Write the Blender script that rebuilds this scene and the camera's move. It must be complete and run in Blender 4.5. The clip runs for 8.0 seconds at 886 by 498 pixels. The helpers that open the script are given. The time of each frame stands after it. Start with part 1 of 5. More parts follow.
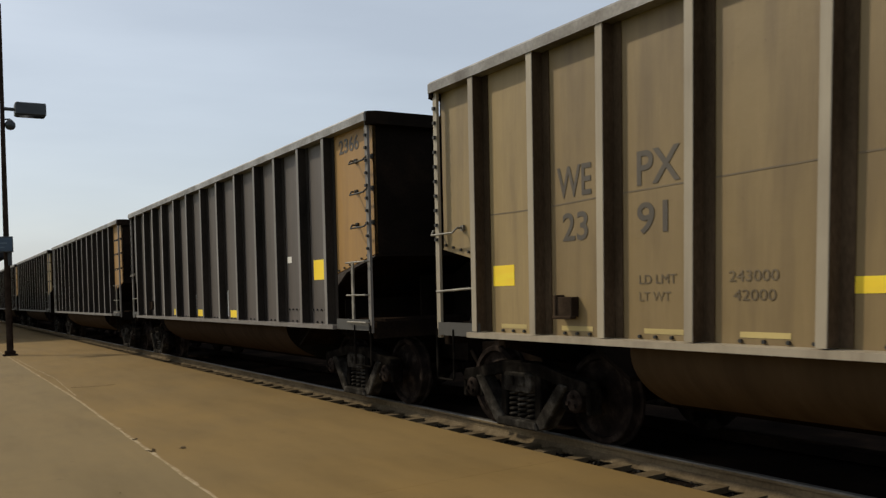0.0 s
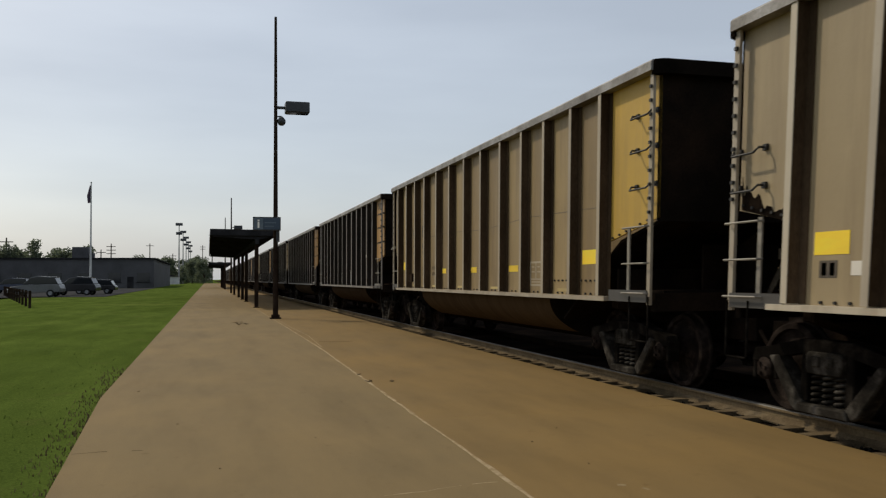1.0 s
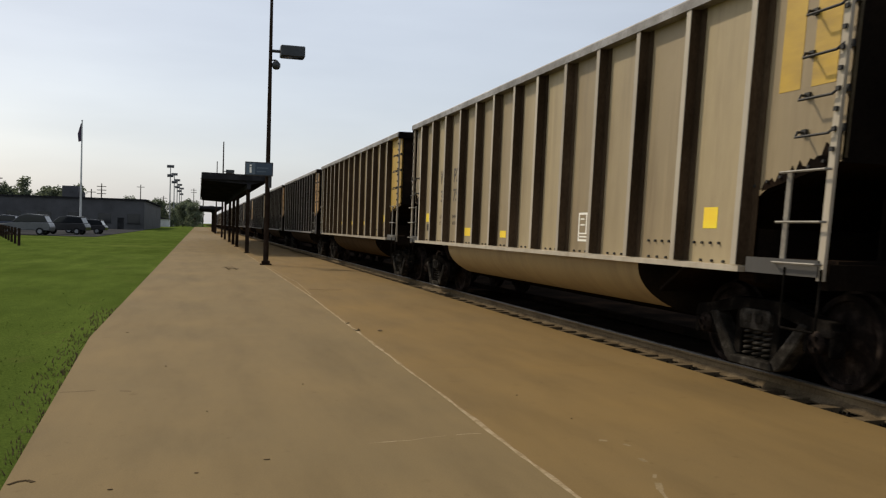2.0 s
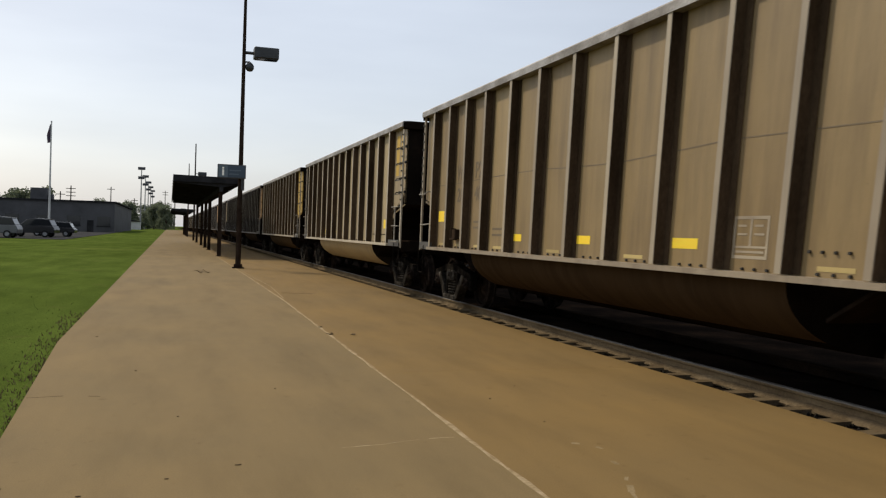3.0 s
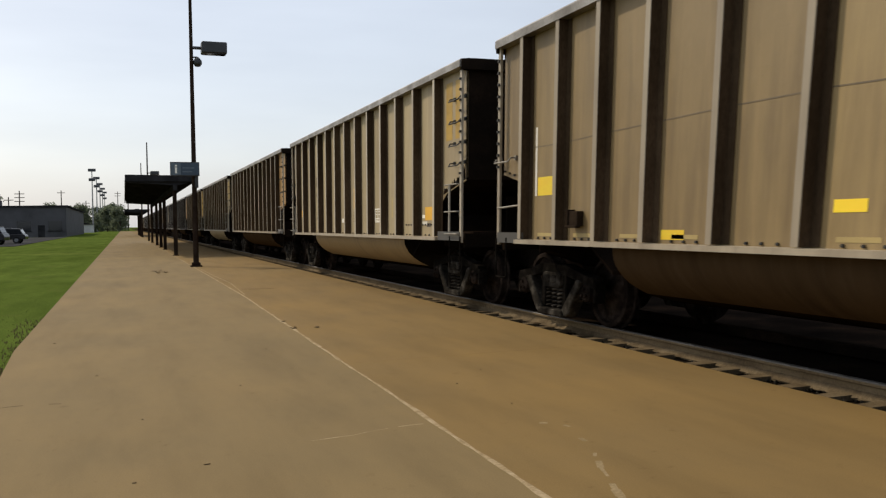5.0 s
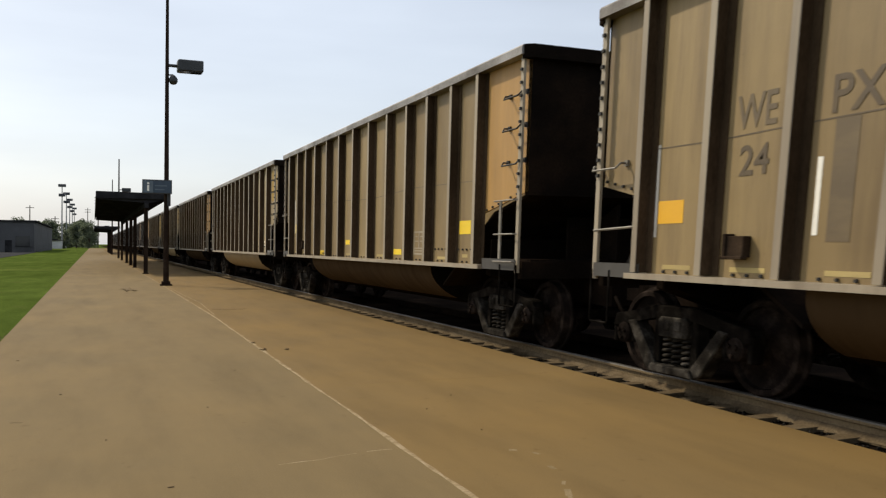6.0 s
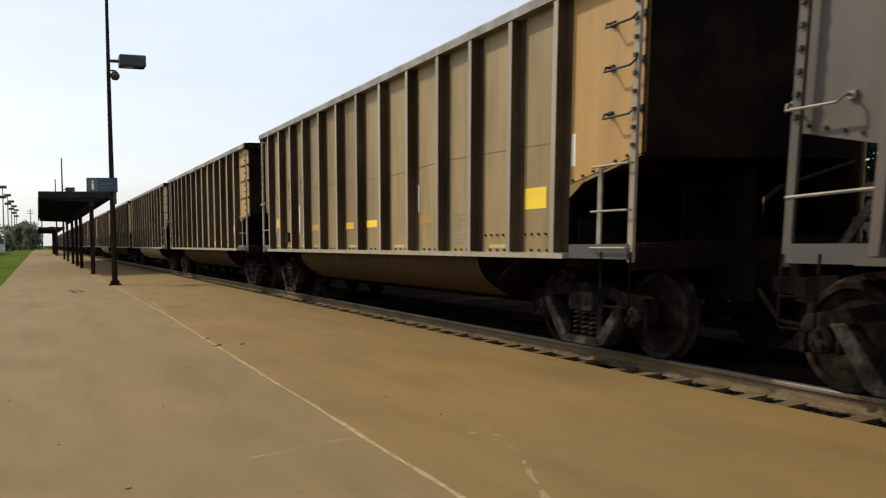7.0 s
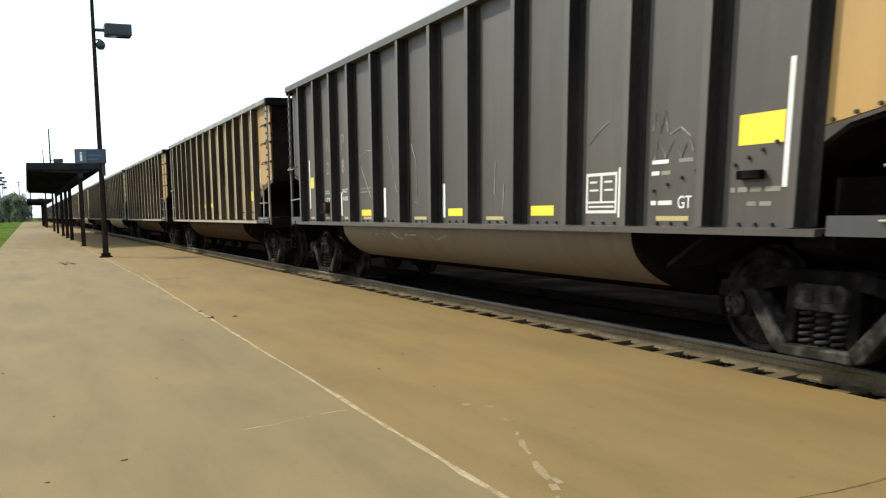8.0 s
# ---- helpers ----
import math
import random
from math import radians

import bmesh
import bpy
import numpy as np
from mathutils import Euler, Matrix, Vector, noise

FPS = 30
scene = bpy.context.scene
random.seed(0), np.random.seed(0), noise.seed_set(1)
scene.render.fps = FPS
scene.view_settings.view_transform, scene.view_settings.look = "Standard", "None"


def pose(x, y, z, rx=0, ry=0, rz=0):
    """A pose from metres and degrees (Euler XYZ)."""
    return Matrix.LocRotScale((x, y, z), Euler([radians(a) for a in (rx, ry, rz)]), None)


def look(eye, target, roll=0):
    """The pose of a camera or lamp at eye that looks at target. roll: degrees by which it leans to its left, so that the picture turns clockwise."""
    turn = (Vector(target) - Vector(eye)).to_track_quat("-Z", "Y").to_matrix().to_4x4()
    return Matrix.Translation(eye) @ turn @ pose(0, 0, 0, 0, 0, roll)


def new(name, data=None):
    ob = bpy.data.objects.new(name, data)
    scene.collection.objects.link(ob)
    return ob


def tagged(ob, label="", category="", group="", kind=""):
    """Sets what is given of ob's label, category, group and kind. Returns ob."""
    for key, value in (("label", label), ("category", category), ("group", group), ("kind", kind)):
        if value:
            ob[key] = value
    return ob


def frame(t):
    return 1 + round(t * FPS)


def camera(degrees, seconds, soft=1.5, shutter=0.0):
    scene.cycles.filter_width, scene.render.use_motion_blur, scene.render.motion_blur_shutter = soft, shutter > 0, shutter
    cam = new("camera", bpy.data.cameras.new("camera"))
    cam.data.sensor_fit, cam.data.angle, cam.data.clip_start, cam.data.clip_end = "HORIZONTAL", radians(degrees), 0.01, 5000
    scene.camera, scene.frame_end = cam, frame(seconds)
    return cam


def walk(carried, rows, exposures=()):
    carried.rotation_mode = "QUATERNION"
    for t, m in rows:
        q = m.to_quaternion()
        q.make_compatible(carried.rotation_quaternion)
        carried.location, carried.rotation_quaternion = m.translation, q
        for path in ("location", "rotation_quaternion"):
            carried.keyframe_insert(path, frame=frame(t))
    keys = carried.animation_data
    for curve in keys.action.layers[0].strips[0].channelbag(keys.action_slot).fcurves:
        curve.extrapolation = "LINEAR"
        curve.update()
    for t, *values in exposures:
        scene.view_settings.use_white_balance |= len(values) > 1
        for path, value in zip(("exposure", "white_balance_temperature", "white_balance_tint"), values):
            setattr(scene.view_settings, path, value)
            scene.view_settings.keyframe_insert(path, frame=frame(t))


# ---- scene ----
cam = camera(55.19, 8.0, soft=1.25, shutter=1.0)
# the clip's camera reads its picture row by row, from the top down
scene.cycles.rolling_shutter_type, scene.cycles.rolling_shutter_duration = "TOP", 0.06
H = 1.53
PATH = [
    (0.0, pose(0.15, 2.41, 1.78, 92.50, 2.15, -31.57)),
    (0.2, pose(0.12, 2.75, 1.78, 89.60, 2.16, -27.25)),
    (0.4, pose(-0.03, 1.55, 1.62, 93.65, 1.39, -19.69)),
    (0.5, pose(-0.08, 0.0, 1.56, 92.57, 1.22, -18.66)),
    (0.6, pose(-0.04, 0.0, 1.54, 92.60, 1.10, -17.20)),
    (1.0, pose(0, 0, H, 91.96, 0.35, -15.50)),
    (1.2, pose(0, 0, H, 90.76, 0.00, -16.36)),
    (2.3, pose(0, 0, H, 88.61, -1.89, -15.91)),
    (2.5, pose(0, 0, H, 88.47, -1.25, -15.89)),
    (3.0, pose(0, 0, H, 89.01, -1.80, -17.87)),
    (3.5, pose(0, 0, H, 88.91, -0.14, -18.69)),
    (4.0, pose(0, 0, H, 87.95, 0.91, -19.93)),
    (4.5, pose(0, 0, H, 88.15, 0.53, -19.93)),
    (4.7, pose(0, 0, H, 88.13, 0.86, -20.02)),
    (5.8, pose(0, 0, H, 89.13, -0.08, -22.49)),
    (6.0, pose(0, 0, H, 89.80, -0.36, -22.42)),
    (6.5, pose(0, 0, H, 89.62, 0.67, -23.88)),
    (7.0, pose(0, 0, H, 88.89, 1.84, -25.58)),
    (7.3, pose(0, 0, H, 86.51, 3.48, -27.37)),
    (7.5, pose(0, 0, H, 86.86, 1.44, -28.06)),
    (8.0, pose(0, 0, H, 86.98, 1.83, -26.14)),
]
EXPOSURES = [(0.0, -0.50, 6550, 6), (0.5, -0.68, 6550, 6), (1.0, -0.62, 6550, 7), (2.5, -0.34, 6650, 9), (4.5, -0.26, 6650, 9), (6.5, -0.15, 6650, 8),
             (7.0, -0.04, 6650, 8), (7.4, 0.55, 5850, -1), (8.0, 0.60, 5850, -1)]
walk(cam, PATH, EXPOSURES)

# ---- world and sun ----
SUN_EL, SUN_AZ = 42.0, -38.0        # azimuth from +y towards +x
world = bpy.data.worlds.new("world")
scene.world = world
world.use_nodes = True
wn = world.node_tree
sky = wn.nodes.new("ShaderNodeTexSky")
sky.sky_type = "NISHITA"
sky.sun_disc = False
sky.sun_elevation, sky.sun_rotation = radians(SUN_EL), radians(SUN_AZ)
sky.air_density, sky.dust_density, sky.ozone_density = 1.0, 2.2, 1.5
haze = wn.nodes.new("ShaderNodeMixRGB")
haze.inputs["Fac"].default_value = 0.62
haze.inputs["Color2"].default_value = (5.5, 5.85, 6.5, 1)
wn.links.new(sky.outputs["Color"], haze.inputs["Color1"])
back = wn.nodes["Background"]
# thin, wispy high cloud over the haze
wc = wn.nodes.new("ShaderNodeTexCoord")
wm = wn.nodes.new("ShaderNodeMapping")
wm.inputs["Scale"].default_value = (1.2, 1.2, 6.0)
wnoise = wn.nodes.new("ShaderNodeTexNoise")
wnoise.inputs["Scale"].default_value, wnoise.inputs["Detail"].default_value = 1.6, 5.0
wramp = wn.nodes.new("ShaderNodeValToRGB")
wramp.color_ramp.elements[0].position, wramp.color_ramp.elements[0].color = 0.35, (0.93, 0.93, 0.94, 1)
wramp.color_ramp.elements[1].position, wramp.color_ramp.elements[1].color = 0.70, (1.09, 1.08, 1.07, 1)
wmul = wn.nodes.new("ShaderNodeMixRGB")
wmul.blend_type = "MULTIPLY"
wmul.inputs["Fac"].default_value = 1.0
wn.links.new(wc.outputs["Generated"], wm.inputs["Vector"])
wn.links.new(wm.outputs["Vector"], wnoise.inputs["Vector"])
wn.links.new(wnoise.outputs["Fac"], wramp.inputs["Fac"])
wn.links.new(haze.outputs["Color"], wmul.inputs["Color1"])
wn.links.new(wramp.outputs["Color"], wmul.inputs["Color2"])
wn.links.new(wmul.outputs["Color"], back.inputs["Color"])
back.inputs["Strength"].default_value = 0.168

lamp = bpy.data.lights.new("sun", "SUN")
lamp.energy, lamp.angle, lamp.color = 3.7, radians(2.0), (1.0, 0.88, 0.70)
sun = new("sun", lamp)
el, az = radians(SUN_EL), radians(SUN_AZ)
sun_dir = Vector((math.sin(az) * math.cos(el), math.cos(az) * math.cos(el), math.sin(el)))
sun.matrix_world = look(sun_dir * 100, (0, 0, 0))


# ---- materials ----
def node_mat(name, rough=0.8, metal=0.0):
    m = bpy.data.materials.new(name)
    m.use_nodes = True
    nt = m.node_tree
    b = nt.nodes["Principled BSDF"]
    b.inputs["Roughness"].default_value, b.inputs["Metallic"].default_value = rough, metal
    if rough > 0.83:                # dusty, matt surfaces
        b.inputs["Specular IOR Level"].default_value = 0.0 if rough > 0.885 else 0.12
    return m, nt, b


def coords(nt, scale=(1, 1, 1), shift=False):
    """Object coordinates, scaled; shifted by each object's random number if asked."""
    tc = nt.nodes.new("ShaderNodeTexCoord")
    mp = nt.nodes.new("ShaderNodeMapping")
    mp.inputs["Scale"].default_value = scale
    nt.links.new(tc.outputs["Object"], mp.inputs["Vector"])
    if shift:
        info = nt.nodes.new("ShaderNodeObjectInfo")
        mul = nt.nodes.new("ShaderNodeMath")
        mul.operation = "MULTIPLY"
        mul.inputs[1].default_value = 37.0
        nt.links.new(info.outputs["Random"], mul.inputs[0])
        nt.links.new(mul.outputs[0], mp.inputs["Location"])
    return mp


def noise_tex(nt, vec, scale, detail=5.0, rough=0.6):
    n = nt.nodes.new("ShaderNodeTexNoise")
    n.inputs["Scale"].default_value, n.inputs["Detail"].default_value, n.inputs["Roughness"].default_value = scale, detail, rough
    nt.links.new(vec.outputs[0], n.inputs["Vector"])
    return n


def ramp(nt, src, stops):
    r = nt.nodes.new("ShaderNodeValToRGB")
    e = r.color_ramp.elements
    e[0].position, e[0].color = stops[0][0], (*stops[0][1], 1)
    e[1].position, e[1].color = stops[-1][0], (*stops[-1][1], 1)
    for p, c in stops[1:-1]:
        e.new(p).color = (*c, 1)
    nt.links.new(src, r.inputs["Fac"])
    return r


def mix(nt, kind, fac, a, b):
    m = nt.nodes.new("ShaderNodeMixRGB")
    m.blend_type = kind
    for key, v in (("Fac", fac), ("Color1", a), ("Color2", b)):
        if isinstance(v, (int, float)):
            m.inputs[key].default_value = v
        elif isinstance(v, tuple):
            m.inputs[key].default_value = (*v, 1)
        else:
            nt.links.new(v, m.inputs[key])
    return m


def bump(nt, bsdf, height, strength=0.3, dist=0.01):
    b = nt.nodes.new("ShaderNodeBump")
    b.inputs["Strength"].default_value, b.inputs["Distance"].default_value = strength, dist
    nt.links.new(height, b.inputs["Height"])
    nt.links.new(b.outputs["Normal"], bsdf.inputs["Normal"])


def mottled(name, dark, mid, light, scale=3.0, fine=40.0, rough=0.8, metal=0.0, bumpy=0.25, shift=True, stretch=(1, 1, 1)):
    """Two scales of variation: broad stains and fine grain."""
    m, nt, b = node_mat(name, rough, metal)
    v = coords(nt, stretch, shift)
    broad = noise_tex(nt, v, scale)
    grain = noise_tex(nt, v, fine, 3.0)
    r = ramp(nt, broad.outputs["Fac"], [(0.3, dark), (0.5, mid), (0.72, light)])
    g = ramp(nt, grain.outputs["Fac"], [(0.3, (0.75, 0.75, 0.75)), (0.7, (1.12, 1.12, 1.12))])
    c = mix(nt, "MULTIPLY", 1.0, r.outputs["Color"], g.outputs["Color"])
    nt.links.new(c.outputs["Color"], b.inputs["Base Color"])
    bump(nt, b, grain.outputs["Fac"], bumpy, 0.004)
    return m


def paint(name, base, grime, amount=0.5, rough=0.55):
    """Weathered wagon paint: vertical streaks, cloudy dust and small chips."""
    m, nt, b = node_mat(name, rough)
    v = coords(nt, (1, 1, 1), True)
    vs = coords(nt, (1, 2.6, 0.30), True)
    cloud = noise_tex(nt, v, 1.3, 6.0, 0.62)
    streak = noise_tex(nt, vs, 1.5, 4.0, 0.55)
    chips = noise_tex(nt, v, 22.0, 5.0, 0.7)
    f1 = ramp(nt, cloud.outputs["Fac"], [(0.38, (0, 0, 0)), (0.75, (amount, amount, amount))])
    f2 = ramp(nt, streak.outputs["Fac"], [(0.46, (0, 0, 0)), (0.78, (amount, amount, amount))])
    f3 = ramp(nt, chips.outputs["Fac"], [(0.66, (0, 0, 0)), (0.74, (0.55, 0.55, 0.55))])
    c = mix(nt, "MIX", f1.outputs["Color"], base, tuple(0.6 * x + 0.4 * y for x, y in zip(base, grime)))
    c = mix(nt, "MIX", f2.outputs["Color"], c.outputs["Color"], grime)
    c = mix(nt, "MIX", f3.outputs["Color"], c.outputs["Color"], grime)
    vw = coords(nt, (1, 5.0, 0.45), True)
    worn = noise_tex(nt, vw, 1.1, 6.0, 0.7)
    f4 = ramp(nt, worn.outputs["Fac"], [(0.50, (0, 0, 0)), (0.72, (0.45, 0.45, 0.45))])
    c = mix(nt, "MIX", f4.outputs["Color"], c.outputs["Color"], tuple(min(0.8, 1.22 * x + 0.008) for x in base))
    info = nt.nodes.new("ShaderNodeObjectInfo")
    tint = ramp(nt, info.outputs["Random"], [(0.0, (0.80, 0.77, 0.74)), (0.5, (1.0, 1.0, 1.0)), (1.0, (1.16, 1.16, 1.14))])
    c = mix(nt, "MULTIPLY", 1.0, c.outputs["Color"], tint.outputs["Color"])
    nt.links.new(c.outputs["Color"], b.inputs["Base Color"])
    bump(nt, b, cloud.outputs["Fac"], 0.25, 0.03)
    return m


M = {
    "tan": paint("paint_tan", (0.250, 0.176, 0.074), (0.091, 0.056, 0.024), 0.62),
    "trim_tan": paint("worn_trim_tan", (0.310, 0.262, 0.190), (0.125, 0.093, 0.063), 0.6),
    "trim_grey": paint("worn_trim_grey", (0.194, 0.177, 0.160), (0.068, 0.057, 0.048), 0.7),
    "light": paint("paint_light", (0.331, 0.260, 0.146), (0.160, 0.112, 0.059), 0.5),
    "grey": paint("paint_grey", (0.072, 0.056, 0.044), (0.038, 0.030, 0.023), 0.55),
    "dark": paint("paint_dark", (0.085, 0.068, 0.057), (0.032, 0.025, 0.021), 0.6),
    "ochre": paint("paint_ochre", (0.388, 0.217, 0.057), (0.217, 0.125, 0.048), 0.45),
    "yellow": paint("paint_yellow", (0.479, 0.302, 0.034), (0.251, 0.160, 0.040), 0.6),
    "decal": paint("decal_yellow", (0.850, 0.593, 0.023), (0.570, 0.388, 0.046), 0.3),
    "orange": paint("decal_orange", (0.707, 0.376, 0.017), (0.479, 0.251, 0.028), 0.35),
    "orange_faded": paint("decal_orange_faded", (0.400, 0.250, 0.045), (0.290, 0.195, 0.060), 0.5),
    "decal_worn": paint("decal_worn", (0.433, 0.331, 0.125), (0.285, 0.217, 0.103), 0.5),
    "white": paint("stencil_white", (0.798, 0.775, 0.707), (0.479, 0.456, 0.388), 0.35),
    "stencil": paint("stencil_brown", (0.055, 0.044, 0.033), (0.137, 0.100, 0.059), 0.45),
    "stencil_tan": paint("stencil_tan", (0.217, 0.188, 0.142), (0.103, 0.088, 0.071), 0.6),
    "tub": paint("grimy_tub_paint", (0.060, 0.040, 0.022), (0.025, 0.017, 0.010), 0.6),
    "tub_gold": paint("golden_tub_paint", (0.291, 0.211, 0.098), (0.137, 0.089, 0.041), 0.5),
    "tub_grey": paint("grimy_grey_tub", (0.112, 0.086, 0.060), (0.063, 0.047, 0.032), 0.6),
    "trim_pale": paint("worn_trim_pale", (0.400, 0.350, 0.270), (0.194, 0.148, 0.097), 0.6),
    "plate_grey": paint("dull_grey_plate", (0.042, 0.039, 0.035), (0.040, 0.034, 0.028), 0.6),
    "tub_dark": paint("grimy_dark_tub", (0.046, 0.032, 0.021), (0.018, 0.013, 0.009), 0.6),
    # post webs: soot, and the shade on their sides put into the colour
    "web": mottled("sooty_shaded_post_web", (0.036, 0.024, 0.014), (0.064, 0.043, 0.026), (0.11, 0.075, 0.046), 1.2, 40, 0.85, stretch=(1, 1, 0.4)),
    "web_dark": mottled("sooty_shaded_dark_web", (0.014, 0.012, 0.010), (0.026, 0.021, 0.017), (0.045, 0.036, 0.029), 1.2, 40, 0.85, stretch=(1, 1, 0.4)),
    # coal dust black, also used where shade is put into the colour
    "coal": mottled("coal_dust_and_shade", (0.006, 0.005, 0.0042), (0.012, 0.009, 0.0070), (0.028, 0.018, 0.012), 0.9, 30, 0.9),
    "leg": mottled("dusty_grey_casting", (0.009, 0.008, 0.007), (0.027, 0.024, 0.020), (0.095, 0.086, 0.074), 5.0, 60, 0.85),
    "chord": mottled("worn_aluminium_chord", (0.10, 0.085, 0.068), (0.20, 0.185, 0.165), (0.36, 0.35, 0.34), 1.6, 30, 0.5, 0.35),
    "chalk": mottled("chalk_marks", (0.18, 0.165, 0.145), (0.34, 0.32, 0.28), (0.50, 0.47, 0.42), 6.0, 60, 0.9),
    "stencil_faint": paint("faint_stencil", (0.100, 0.072, 0.040), (0.182, 0.131, 0.062), 0.7),
    # near black: the shade on the tub's underside, as a colour
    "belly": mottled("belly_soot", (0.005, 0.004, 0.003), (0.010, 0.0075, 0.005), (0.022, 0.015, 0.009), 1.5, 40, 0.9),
    "stencil_pale": paint("pale_stencil", (0.194, 0.146, 0.080), (0.285, 0.217, 0.120), 0.6),
    "rust": mottled("rusty_steel", (0.018, 0.013, 0.010), (0.033, 0.023, 0.016), (0.065, 0.045, 0.030), 2.5, 50, 0.8),
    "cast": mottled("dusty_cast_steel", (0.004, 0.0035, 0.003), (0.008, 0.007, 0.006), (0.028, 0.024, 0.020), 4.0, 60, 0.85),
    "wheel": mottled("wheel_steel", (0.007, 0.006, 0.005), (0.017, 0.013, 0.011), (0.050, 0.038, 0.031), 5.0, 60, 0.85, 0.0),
    "black": mottled("black_iron", (0.008, 0.008, 0.008), (0.014, 0.013, 0.012), (0.03, 0.027, 0.023), 6.0, 60, 0.7),
    "galv": mottled("worn_pale_steel", (0.12, 0.105, 0.085), (0.20, 0.18, 0.145), (0.30, 0.27, 0.22), 5.0, 60, 0.6),
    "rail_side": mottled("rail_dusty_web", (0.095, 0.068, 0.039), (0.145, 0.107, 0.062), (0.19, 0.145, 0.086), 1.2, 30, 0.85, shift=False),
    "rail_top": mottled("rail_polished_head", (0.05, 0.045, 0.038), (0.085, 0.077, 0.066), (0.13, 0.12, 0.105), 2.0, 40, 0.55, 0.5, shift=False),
    "tie": mottled("dusty_tie_timber", (0.070, 0.050, 0.030), (0.125, 0.093, 0.056), (0.175, 0.135, 0.085), 3.0, 45, 0.9, bumpy=0.6),
    "ballast": mottled("ballast_stone", (0.005, 0.0045, 0.004), (0.012, 0.011, 0.0095), (0.07, 0.062, 0.053), 9.0, 60, 0.9, bumpy=0.8, shift=False),
    "pole": mottled("brown_pole_paint", (0.018, 0.012, 0.009), (0.029, 0.020, 0.015), (0.046, 0.033, 0.025), 3.0, 60, 0.55),
    "lamp": mottled("dark_lamp_housing", (0.014, 0.016, 0.018), (0.022, 0.025, 0.028), (0.035, 0.038, 0.042), 3.0, 60, 0.5),
    "canopy": mottled("canopy_dark_metal", (0.016, 0.016, 0.017), (0.026, 0.026, 0.028), (0.04, 0.04, 0.043), 1.5, 40, 0.6),
    "sign_blue": mottled("sign_blue", (0.022, 0.042, 0.068), (0.028, 0.053, 0.085), (0.036, 0.064, 0.10), 3.0, 60, 0.4),
    "sign_pale": mottled("sign_pale", (0.07, 0.10, 0.125), (0.09, 0.125, 0.155), (0.115, 0.15, 0.18), 3.0, 60, 0.4),
    "asphalt": mottled("asphalt", (0.04, 0.04, 0.042), (0.055, 0.055, 0.056), (0.08, 0.08, 0.08), 0.3, 20, 0.9, shift=False),
    # brick grey is lightened: the haze of its distance is in the colour
    "brick": mottled("dark_brick_wall", (0.062, 0.062, 0.066), (0.082, 0.082, 0.087), (0.10, 0.10, 0.107), 0.4, 8, 0.85, shift=False),
    "bark": mottled("bark", (0.03, 0.022, 0.016), (0.06, 0.045, 0.033), (0.10, 0.08, 0.06), 3.0, 30, 0.9),
    # leaves of the added belt, near black so the train's gaps stay dark
    "shrub": mottled("dark_backdrop_leaves", (0.006, 0.009, 0.005), (0.012, 0.017, 0.008), (0.025, 0.033, 0.015), 0.8, 6, 0.9, shift=False),
    # tree leaves are paled and greyed to carry distance haze
    "leaf": mottled("leaves", (0.072, 0.084, 0.060), (0.095, 0.108, 0.080), (0.118, 0.13, 0.10), 0.8, 6, 0.8, shift=False),
    "glass": node_mat("dark_car_glass", 0.08)[0],
    "rubber": mottled("tyre_rubber", (0.012, 0.012, 0.012), (0.02, 0.02, 0.02), (0.03, 0.03, 0.03), 5, 60, 0.85),
    "galv_pole": mottled("grey_mast", (0.16, 0.165, 0.17), (0.22, 0.225, 0.23), (0.28, 0.285, 0.29), 1.0, 20, 0.6),
    "pale_wall": mottled("pale_wall", (0.45, 0.45, 0.44), (0.52, 0.52, 0.51), (0.58, 0.58, 0.57), 0.4, 10, 0.85),
    "flag": mottled("flag_cloth", (0.05, 0.05, 0.09), (0.09, 0.07, 0.10), (0.16, 0.10, 0.11), 1.5, 30, 0.9),
    "blade": mottled("grass_blade", (0.068, 0.10, 0.022), (0.092, 0.128, 0.030), (0.125, 0.155, 0.042), 0.7, 15, 0.9, shift=False),
    "dry": mottled("dry_weed", (0.07, 0.05, 0.03), (0.14, 0.10, 0.06), (0.20, 0.15, 0.09), 5, 40, 0.9),
}
# dusty, sooty and leafy surfaces throw almost no gloss
for nm in ("shrub", "coal", "cast", "wheel", "leg", "tub", "tub_dark", "ballast", "rust", "web", "leaf", "tie", "rail_side", "pole", "canopy"):
    M[nm].node_tree.nodes["Principled BSDF"].inputs["Specular IOR Level"].default_value = 0.0
# leaves let the light through from behind
lt = M["leaf"].node_tree
through_leaf, blend = lt.nodes.new("ShaderNodeBsdfTranslucent"), lt.nodes.new("ShaderNodeMixShader")
through_leaf.inputs["Color"].default_value = (0.16, 0.19, 0.12, 1)
blend.inputs["Fac"].default_value = 0.5
lt.links.new(lt.nodes["Principled BSDF"].outputs["BSDF"], blend.inputs[1])
lt.links.new(through_leaf.outputs["BSDF"], blend.inputs[2])
lt.links.new(blend.outputs["Shader"], lt.nodes["Material Output"].inputs["Surface"])
M["glass"].node_tree.nodes["Principled BSDF"].inputs["Base Color"].default_value = (0.015, 0.017, 0.02, 1)
for nm, col in (("car_black", (0.012, 0.012, 0.014)), ("car_silver", (0.12, 0.124, 0.13)), ("car_blue", (0.03, 0.04, 0.07))):
    M[nm] = mottled(nm, tuple(0.8 * c for c in col), col, tuple(1.2 * c for c in col), 1.0, 20, 0.3, 0.0, 0.02)


